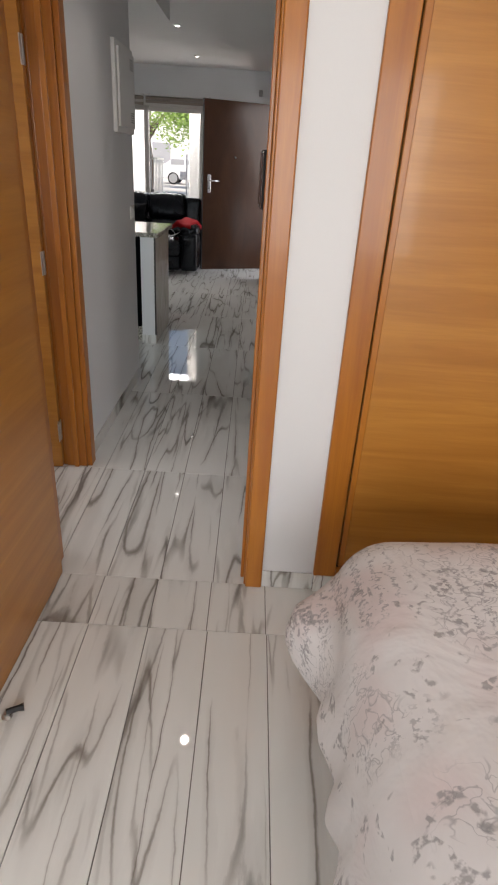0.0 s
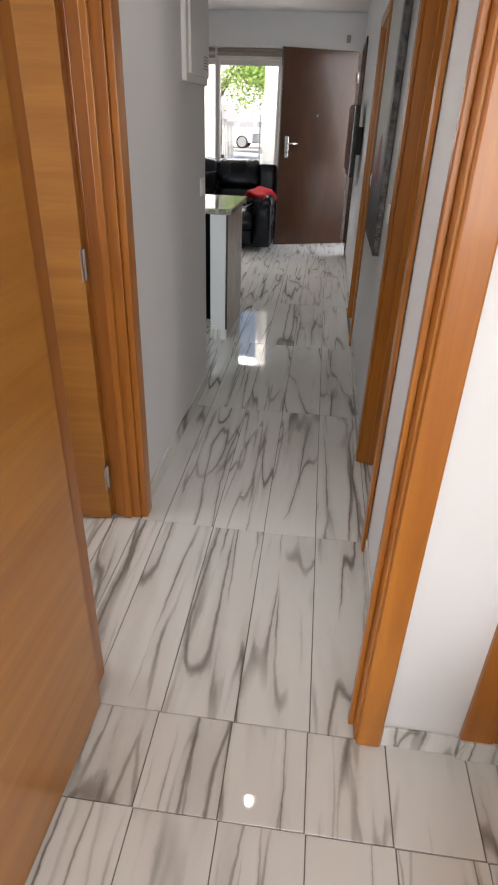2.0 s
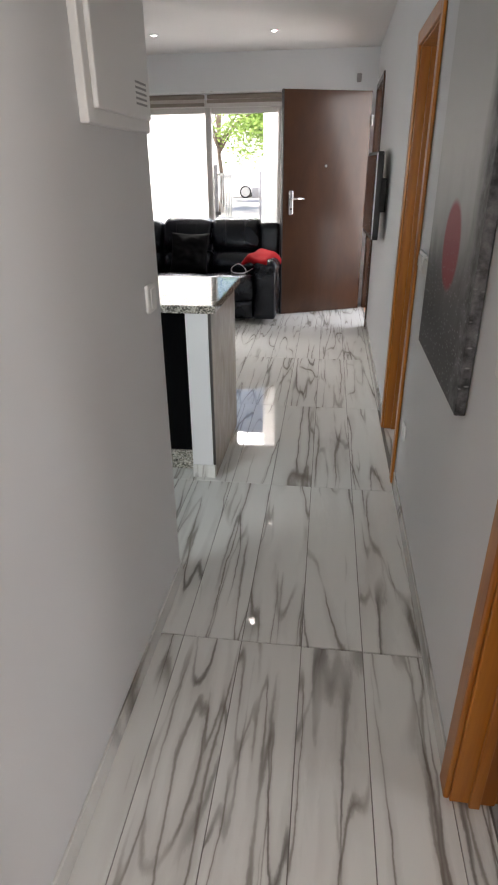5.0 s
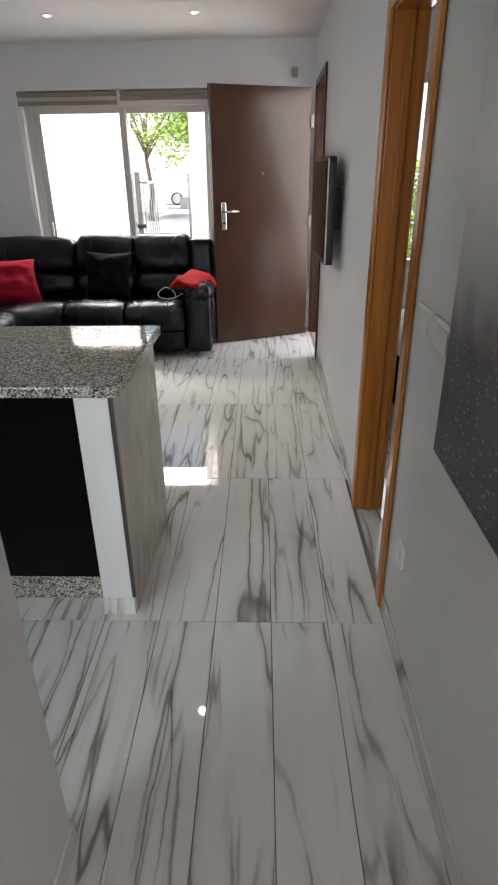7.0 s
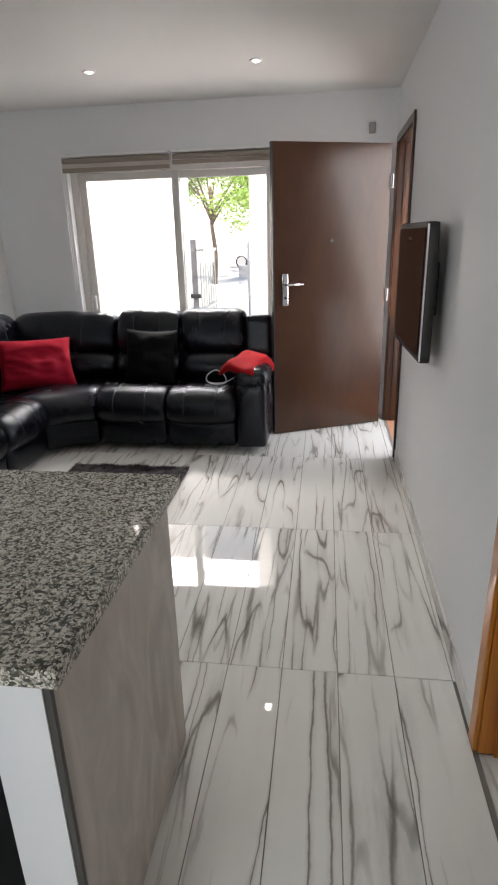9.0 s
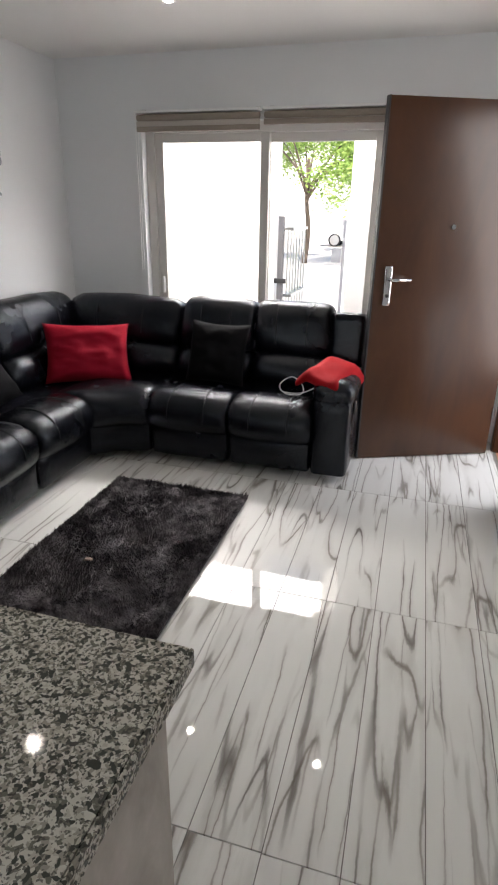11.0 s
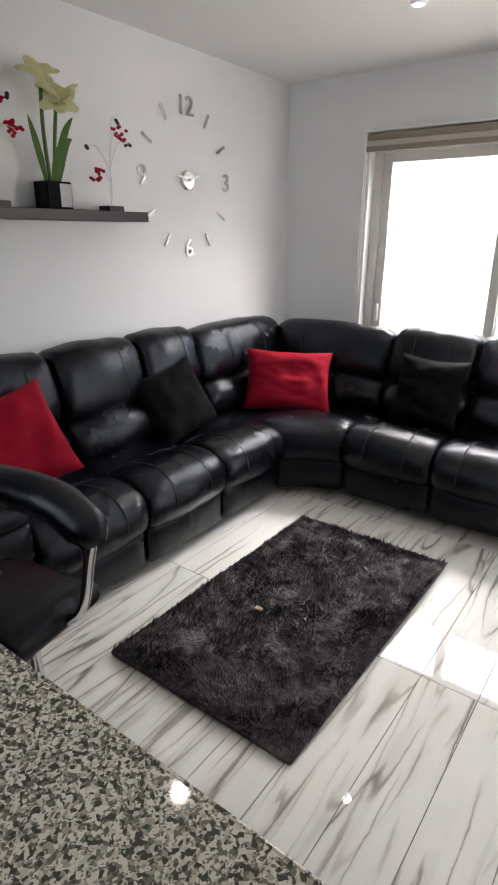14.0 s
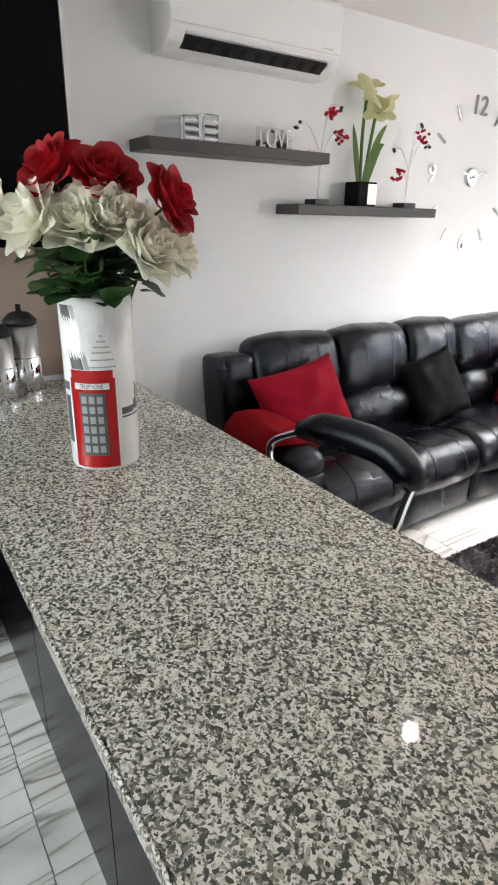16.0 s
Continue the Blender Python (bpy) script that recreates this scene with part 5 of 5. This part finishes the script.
ROSES = [(-0.085, 0.04, 0.41, 0.076, 1), (0.065, 0.03, 0.40, 0.075, 1), (0.235, 0.0, 0.335, 0.078, 1), 
         (-0.25, 0.05, 0.285, 0.080, 0), (-0.13, 0.10, 0.285, 0.082, 0), (-0.005, 0.10, 0.285, 0.080, 0), (0.085, 0.09, 0.295, 0.080, 0), (0.185, 0.08, 0.215, 0.078, 0), (0.24, -0.02, 0.21, 0.072, 0),
         (-0.2, -0.12, 0.27, 0.076, 0), (0.02, -0.2, 0.25, 0.076, 0), (0.17, -0.13, 0.25, 0.076, 0)]
for i, (s, f, h, r, red) in enumerate(ROSES):
    c = RT * s * 0.95 + FW * f + Vector((0, 0, h * 0.94))
    out = (RT * s * 1.6 + FW * (f * 1.4 + 0.10) + Vector((0, 0, 0.16))).normalized()
    bm = rose_head(r, 30 + i, not red)
    q = out.to_track_quat("Z", "Y").to_matrix().to_4x4()
    bmesh.ops.transform(bm, matrix=Matrix.Translation(c) @ q, verts=bm.verts)
    head = part("rose", bm, RED_PETAL if red else WHITE_PETAL, bunch, "red rose" if red else "ivory rose", True)
    part("stem", tube(curve_points([c - out * r * 0.2, c * 0.55 + Vector((0, 0, h * 0.1)), (RT * s * 0.2 + FW * f * 0.2 + Vector((0, 0, -0.1)))], 5), 0.004, 6), GREEN, head, "", True)
LEAFG = material("dark_rose_leaf", (0.03, 0.08, 0.02), 0.4)
set_color(LEAFG, mixed(LEAFG, noise_tex(LEAFG, coords(LEAFG), 12, 3), (0.012, 0.045, 0.010), (0.05, 0.13, 0.03)))
for k in range(130):
    a = rr.uniform(0, 2 * math.pi)
    rad = rr.uniform(0.03, 0.20)
    b = Vector((math.cos(a) * rad * 0.7, math.sin(a) * rad * 0.7, rr.uniform(0.06, 0.20)))
    t = b + Vector((math.cos(a + rr.uniform(-0.6, 0.6)), math.sin(a + rr.uniform(-0.6, 0.6)), rr.uniform(-0.5, 0.5))) * rr.uniform(0.06, 0.095)
    bm = bmesh.new()
    blade(bm, b, t, rr.uniform(0.028, 0.045), 0.012)
    part("leaf", bm, LEAFG, bunch, "", True)

# ---- bar chair beside the worktop ----
chair = thing("bar_chair", pose(-2.10, 6.34, 0, 0, 0, 12), "black padded bar chair with curved chrome arms", "chair")
part("base", lathe([(0.13, 0), (0.125, 0.012), (0.05, 0.028), (0.03, 0.06)], 32), CHROME, chair, "chrome disc base", True)
part("column", lathe([(0.026, 0.05), (0.026, 0.42), (0.04, 0.46)], 20), CHROME, chair, "chrome gas column", True)
bm = rbox((0.42, 0.38, 0.09), 0.045, (0, 0, 0.012), 12, m=pose(-0.03, -0.02, 0.50))
part("seat", bm, LEATHER, chair, "black padded seat", True)
# one arm hoop each side: tube from under the seat up to a padded bow
for sy in (-1, 1):
    y = 0.0
    hoop = [(0.15, y, 0.48), (0.235, y, 0.56), (0.28, y, 0.74), (0.305, y, 0.83)]
    back = [(-0.20, y, 0.48), (-0.30, y, 0.60), (-0.35, y, 0.76), (-0.19, y, 0.865)]
    if sy < 0:
        part("arm_tube", tube(curve_points(hoop, 6), 0.016, 10), CHROME, chair, "bent chrome arm tube", True)
        part("arm_tube", tube(curve_points(back, 6), 0.016, 10), CHROME, chair, "bent chrome arm tube", True)
        pts = curve_points([(-0.20, y, 0.865), (-0.10, y, 0.895), (0.05, y, 0.905), (0.19, y, 0.89), (0.28, y, 0.835), (0.305, y, 0.79)], 6)
        nn = len(pts) - 1
        rad = [0.062 * min(1.0, 0.55 + 2.2 * min(i, nn - i) / nn) for i in range(nn + 1)]
        part("arm_pad", tube(pts, rad, 14), LEATHER, chair, "black padded armrest", True)

# ---- bathroom and guest room glimpses ----
basin = thing("wash_basin", pose(0.75, 4.13, 0.0), "white ceramic basin on a dark bathroom cabinet", "basin")
part("cabinet", boxes((-0.38, 0.42, -0.22, 0.25, 0.22, 0.78), bevel=0.004), paint("dark_taupe_lacquer", (0.07, 0.062, 0.055), 0.35), basin)
part("bowl", rbox((0.84, 0.50, 0.10), 0.03, n=8, m=pose(0.02, 0.01, 0.832)), WHITE_PLASTIC, basin, "white ceramic basin", True)
part("tap", tube(curve_points([(0.02, 0.18, 0.88), (0.02, 0.18, 1.0), (0.02, 0.08, 1.02), (0.02, 0.05, 0.99)], 5), 0.012), CHROME, basin, "chrome tap", True)
structure("floor_bathroom", boxes((EAST + 0.105, 2.0, 2.1, 4.4, -0.004, 0.003)), paint("grey_bath_tile", (0.30, 0.30, 0.30), 0.3, 0.05), "grey tiled bathroom floor", "floor")
gbed = thing("guest_bed", pose(1.55, 7.1, 0), "guest bed with a grey patterned cover", "bed")
part("base", boxes((-0.95, 0.95, -0.7, 0.7, 0.02, 0.35), bevel=0.02), BLACK_CLOTH, gbed)
part("cover", rbox((1.95, 1.45, 0.25), 0.1, (0, 0, 0.03), 14, m=pose(0, 0, 0.48)), PRINT, gbed, "", True)
gw = thing("window_2", pose(1.35, 8.15, 0), "white guest room window frame", "window")
gw["kind"] = "structure"
part("window_frame", boxes((-0.75, -0.69, -0.03, 0.03, 0.85, 2.15), (0.69, 0.75, -0.03, 0.03, 0.85, 2.15), (-0.69, 0.69, -0.03, 0.03, 2.09, 2.15), (-0.69, 0.69, -0.03, 0.03, 0.85, 0.91), (-0.03, 0.03, -0.03, 0.03, 0.91, 2.09)), PVC, gw)

# ---- outside ----
tagged(part("ground", boxes((-400, 400, 9.87, 800, -0.3, -0.06), (0.265, 400, 8.21, 9.868, -0.3, -0.06), (-400, -3.7, -400, 9.868, -0.3, -0.06), (3.5, 400, -400, 8.2, -0.3, -0.06), (-3.69, 3.49, -400, -2.3, -0.3, -0.06)), PAVING), "pale sunlit paving reaching to the street", "ground", kind="structure")
TERRA = paint("terracotta_tile", (0.50, 0.24, 0.13), 0.7, 0.3)
structure("porch_floor", boxes((EAST + 0.02, 1.8, 8.56, 9.46, -0.059, -0.003)), TERRA, "terracotta tiled entrance porch", "floor")
structure("yard_wall", boxes((-9, -2.05, 11.5, 11.7, -0.1, 5.0)), STUCCO, "tall white rendered neighbouring wall", "wall")
porch = thing("porch_column", pose(-0.97, 10.65, -0.06), "white square porch column with a beige top", "column")
part("shaft", boxes((-0.19, 0.19, -0.15, 0.15, 0, 2.62), bevel=0.01), STUCCO, porch)
part("cap", boxes((-0.26, 0.26, -0.2, 0.2, 2.621, 2.78), bevel=0.01), paint("beige_stone_cap", (0.55, 0.40, 0.28), 0.8, 0.3), porch, "beige stone cap")
gate = thing("yard_gate", pose(-1.97, 11.45, -0.06), "open black metal yard gate", "gate")
part("post", boxes((-0.03, 0.03, -0.03, 0.03, 0, 1.62), bevel=0.004), INK, gate)
for k in range(7):
    part("bar", tube([(0.05 + 0.008 * k, 0.10 + 0.11 * k, 0.08), (0.05 + 0.008 * k, 0.10 + 0.11 * k, 1.5)], 0.009, 6), STEEL, gate)
for z in (0.1, 0.8, 1.48):
    part("rail", boxes((0.03, 0.12, 0.03, 0.8, z, z + 0.03)), STEEL, gate)
part("latch", boxes((-0.06, 0.07, -0.045, -0.031, 0.95, 1.0), bevel=0.003), BLACK_MATT, gate)
rod = thing("gate_post", pose(-1.32, 11.5, -0.06), "slim black metal gate post", "post")
part("post", boxes((-0.015, 0.015, -0.015, 0.015, 0, 1.6), bevel=0.003), INK2, rod)
part("letter_box", boxes((-0.12, -0.02, -0.04, 0.04, 1.18, 1.32), bevel=0.005), INK2, rod)
TREE_LEAF = material("bright_green_foliage", (0.16, 0.30, 0.05), 0.6)
nn_, ll_, bb_ = nodes_of(TREE_LEAF)
geo = nn_.new("ShaderNodeNewGeometry")
set_color(TREE_LEAF, ramp(TREE_LEAF, geo.outputs["Random Per Island"], [(0.0, (0.12, 0.22, 0.03)), (1.0, (0.30, 0.42, 0.09))]))
BARK = paint("grey_brown_bark", (0.14, 0.105, 0.075), 0.9, 0.8)


def tree(x, y, h, r, seed):
    root = thing("tree", pose(x, y, -0.06), "leafy light green street tree", "tree", "street trees")
    q = random.Random(seed)
    bm = tube(curve_points([(0, 0, 0), (0.08, 0, h * 0.2), (-0.03, 0.02, h * 0.4), (0, 0, h * 0.62)], 5), [0.10 - 0.0035 * i for i in range(16)], 9)
    tips = []
    for k in range(9):
        a = 2 * math.pi * k / 9 + q.uniform(-0.3, 0.3)
        tip = Vector((math.cos(a) * r * q.uniform(0.5, 0.8), math.sin(a) * r * q.uniform(0.5, 0.8), h * q.uniform(0.46, 0.98)))
        pts = curve_points([(0, 0, h * q.uniform(0.35, 0.5)), tip * 0.5 + Vector((0, 0, h * 0.25)), tip], 4)
        tube(pts, [0.05 * (1 - 0.8 * i / (len(pts) - 1)) for i in range(len(pts))], 6, bm)
        tips.append(tip)
    part("trunk", bm, BARK, root, "grey-brown trunk and limbs", True)
    vs, fs = [], []
    clumps = [t + Vector((q.gauss(0, r * 0.25), q.gauss(0, r * 0.25), q.gauss(0, h * 0.07))) for t in tips for _ in range(7)]
    for c in clumps:
        for k in range(130):
            p = c + Vector((q.gauss(0, 0.2), q.gauss(0, 0.2), q.gauss(0, 0.14))) * (r / 1.8)
            d = Vector((q.gauss(0, 1), q.gauss(0, 1), q.gauss(0, 0.6))).normalized() * q.uniform(0.05, 0.10)
            s = d.orthogonal().normalized() * d.length * 0.4
            i = len(vs)
            vs += [p - d, p + s, p + d, p - s]
            fs.append((i, i + 1, i + 2, i + 3))
    me = bpy.data.meshes.new("crown")
    me.from_pydata([tuple(v) for v in vs], [], fs)
    me.materials.append(TREE_LEAF)
    cr = new("crown", me)
    cr.parent = root
    cr["kind"] = "stuff"


tree(-4.6, 26, 5.4, 2.5, 3)
tree(-3.0, 32, 4.6, 1.5, 9)
tree(-9.5, 34, 5.2, 2.0, 12)
hedge = thing("garden_hedge", pose(1.6, 11.2, -0.06), "clipped green garden hedge", "hedge")
q = random.Random(4)
vs, fs = [], []
for k in range(9000):
    p = Vector((q.uniform(-0.9, 1.4), q.uniform(-0.25, 0.25), q.uniform(0.05, 1.7)))
    d = Vector((q.gauss(0, 1), q.gauss(0, 1), q.gauss(0, 1))).normalized() * q.uniform(0.03, 0.05)
    s = d.orthogonal().normalized() * d.length * 0.5
    i = len(vs)
    vs += [p - d, p + s, p + d, p - s]
    fs.append((i, i + 1, i + 2, i + 3))
me = bpy.data.meshes.new("foliage")
me.from_pydata([tuple(v) for v in vs], [], fs)
me.materials.append(TREE_LEAF)
fo = new("foliage", me)
fo.parent = hedge
fo["kind"] = "stuff"
house = thing("house", pose(-6, 46, -0.06), "white rendered house across the street", "house")
part("wall", boxes((-12, 14, 0, 8, 0, 6)), STUCCO, house)
part("roof", boxes((-12.4, 14.4, -0.4, 8.4, 6.01, 6.3)), TERRA, house, "terracotta roof edge")
for k in range(6):
    w = part("window", boxes((-10 + k * 4, -8.7 + k * 4, -0.04, -0.005, 1.0, 2.3)), INK2, house)
    part("frame", boxes((-10.05 + k * 4, -8.65 + k * 4, -0.06, -0.041, 0.92, 0.99)), PVC, w)

# parked car
car = thing("parked_car", pose(-4.0, 38, -0.06), "white hatchback parked across the street", "car")
outline = [(-2.0, 0.3), (-2.05, 0.75), (-1.85, 0.98), (-1.3, 1.42), (0.2, 1.48), (0.95, 1.02), (1.9, 0.86), (2.05, 0.55), (2.0, 0.3)]
bm = bmesh.new()
ends = [[bm.verts.new((x, s * (0.82 if z < 1.1 else 0.66), z)) for x, z in outline] for s in (-1, 1)]
for i in range(len(outline)):
    j = (i + 1) % len(outline)
    bm.faces.new((ends[0][i], ends[0][j], ends[1][j], ends[1][i]))
bm.faces.new(ends[0])
bm.faces.new(ends[1])
bmesh.ops.recalc_face_normals(bm, faces=bm.faces)
bmesh.ops.bevel(bm, geom=list(bm.edges), offset=0.06, segments=2, profile=0.5, affect="EDGES")
part("body", bm, material("white_car_paint", (0.8, 0.8, 0.8), 0.15, coat=1.0), car, "", True)
for x in (-1.0, -0.05):
    part("side_window", boxes((x - 0.4, x + 0.4, -0.78, -0.765, 1.06, 1.36), bevel=0.004), INK2, car, "dark side window")
for x in (-1.25, 1.25):
    for s in (-1, 1):
        w = part("wheel", lathe([(0.31, -0.09), (0.33, -0.06), (0.33, 0.06), (0.31, 0.09)], 24, None, pose(x, s * 0.78, 0.33, 90)), BLACK_MATT, car, "black tyre", True)
        part("rim", lathe([(0.25, 0.092), (0.24, 0.105)], 18, None, pose(x, s * 0.78, 0.33, 90 if s < 0 else -90)), STEEL, w, "silver rim")
for s in (-0.55, 0.55):
    part("headlight", rbox((0.05, 0.3, 0.14), 0.02, n=4, m=pose(2.02, s, 0.68)), CHROME, car)


# ---- skirting ----
def skirting(name, x0, x1, y0, y1):
    structure(name, boxes((x0, x1, y0, y1, 0, 0.075), bevel=0.002), MARBLE, "low marble tile skirting", "baseboard")


skirting("baseboard", EAST - 0.009, EAST - 0.0005, 2.105, 2.79)
skirting("baseboard", EAST - 0.009, EAST - 0.0005, 3.57, 5.19)
skirting("baseboard", EAST - 0.009, EAST - 0.0005, 6.0, 8.50)
skirting("baseboard", HALL + 0.0005, HALL + 0.009, 2.95, 4.31)
skirting("baseboard", HALL - 0.1, HALL + 0.009, 4.3105, 4.319)
skirting("baseboard", 0.152, 0.349, 1.991, 1.9995)
skirting("baseboard", 0.352, 2.42, 1.980, 1.9985)
skirting("baseboard", WEST + 0.0005, WEST + 0.009, 5.98, NORTH)

# ---- marble floor tiles ----
TW, TL, GAP, YAW = 0.2125, 1.125, 0.003, 0.52
tile_me = {}


def tile_mesh(w, l):
    key = (round(w, 3), round(l, 3))
    if key not in tile_me:
        bm = boxes((-w / 2, w / 2, -l / 2, l / 2, -0.009, 0.0))
        top_edges = [ed for ed in bm.edges if all(v.co.z > -0.001 for v in ed.verts)]
        bmesh.ops.bevel(bm, geom=top_edges, offset=0.0008, segments=1, affect="EDGES")
        me = bpy.data.meshes.new("tile")
        bm.to_mesh(me)
        bm.free()
        me.materials.append(MARBLE)
        tile_me[key] = me
    return tile_me[key]


floor_ob = bpy.data.objects["floor"]


def lay(x_from, x_to, y_from, y_to):
    rows = range(-3, 9)
    for r in rows:
        ya, yb = 0.612 + (r - 0) * TL, 0.612 + (r + 1) * TL
        yl, yh = max(ya, y_from), min(yb, y_to)
        if yh - yl < 0.02:
            continue
        drift = -0.0091 * ((ya + yb) / 2 - 5.0)
        for c in range(-16, 18):
            xa = -0.070 + c * TW + drift
            xl, xh = max(xa, x_from), min(xa + TW, x_to)
            if xh - xl < 0.015:
                continue
            ob = new("tile", tile_mesh(xh - xl - GAP, yh - yl - GAP))
            ob.matrix_world = pose((xl + xh) / 2, (yl + yh) / 2, 0, 0, 0, YAW)
            ob.parent = floor_ob


lay(WEST, EAST, 6.237, NORTH)
lay(WEST, EAST, 5.112, 6.237)
lay(WEST, -0.889, 4.32, 5.112)
lay(-0.889, EAST, 3.99, 5.112)
lay(HALL, EAST + 0.1, 2.0, 3.99)
lay(-2.75, -0.889, 3.1, 4.32)
lay(-1.9, HALL, 2.12, 2.9)
lay(-1.9, 3.0, -2.0, 2.0)
lay(EAST + 0.003, EAST + 0.11, 5.27, 5.92)
lay(EAST + 0.11, 3.0, 4.6, 8.1)
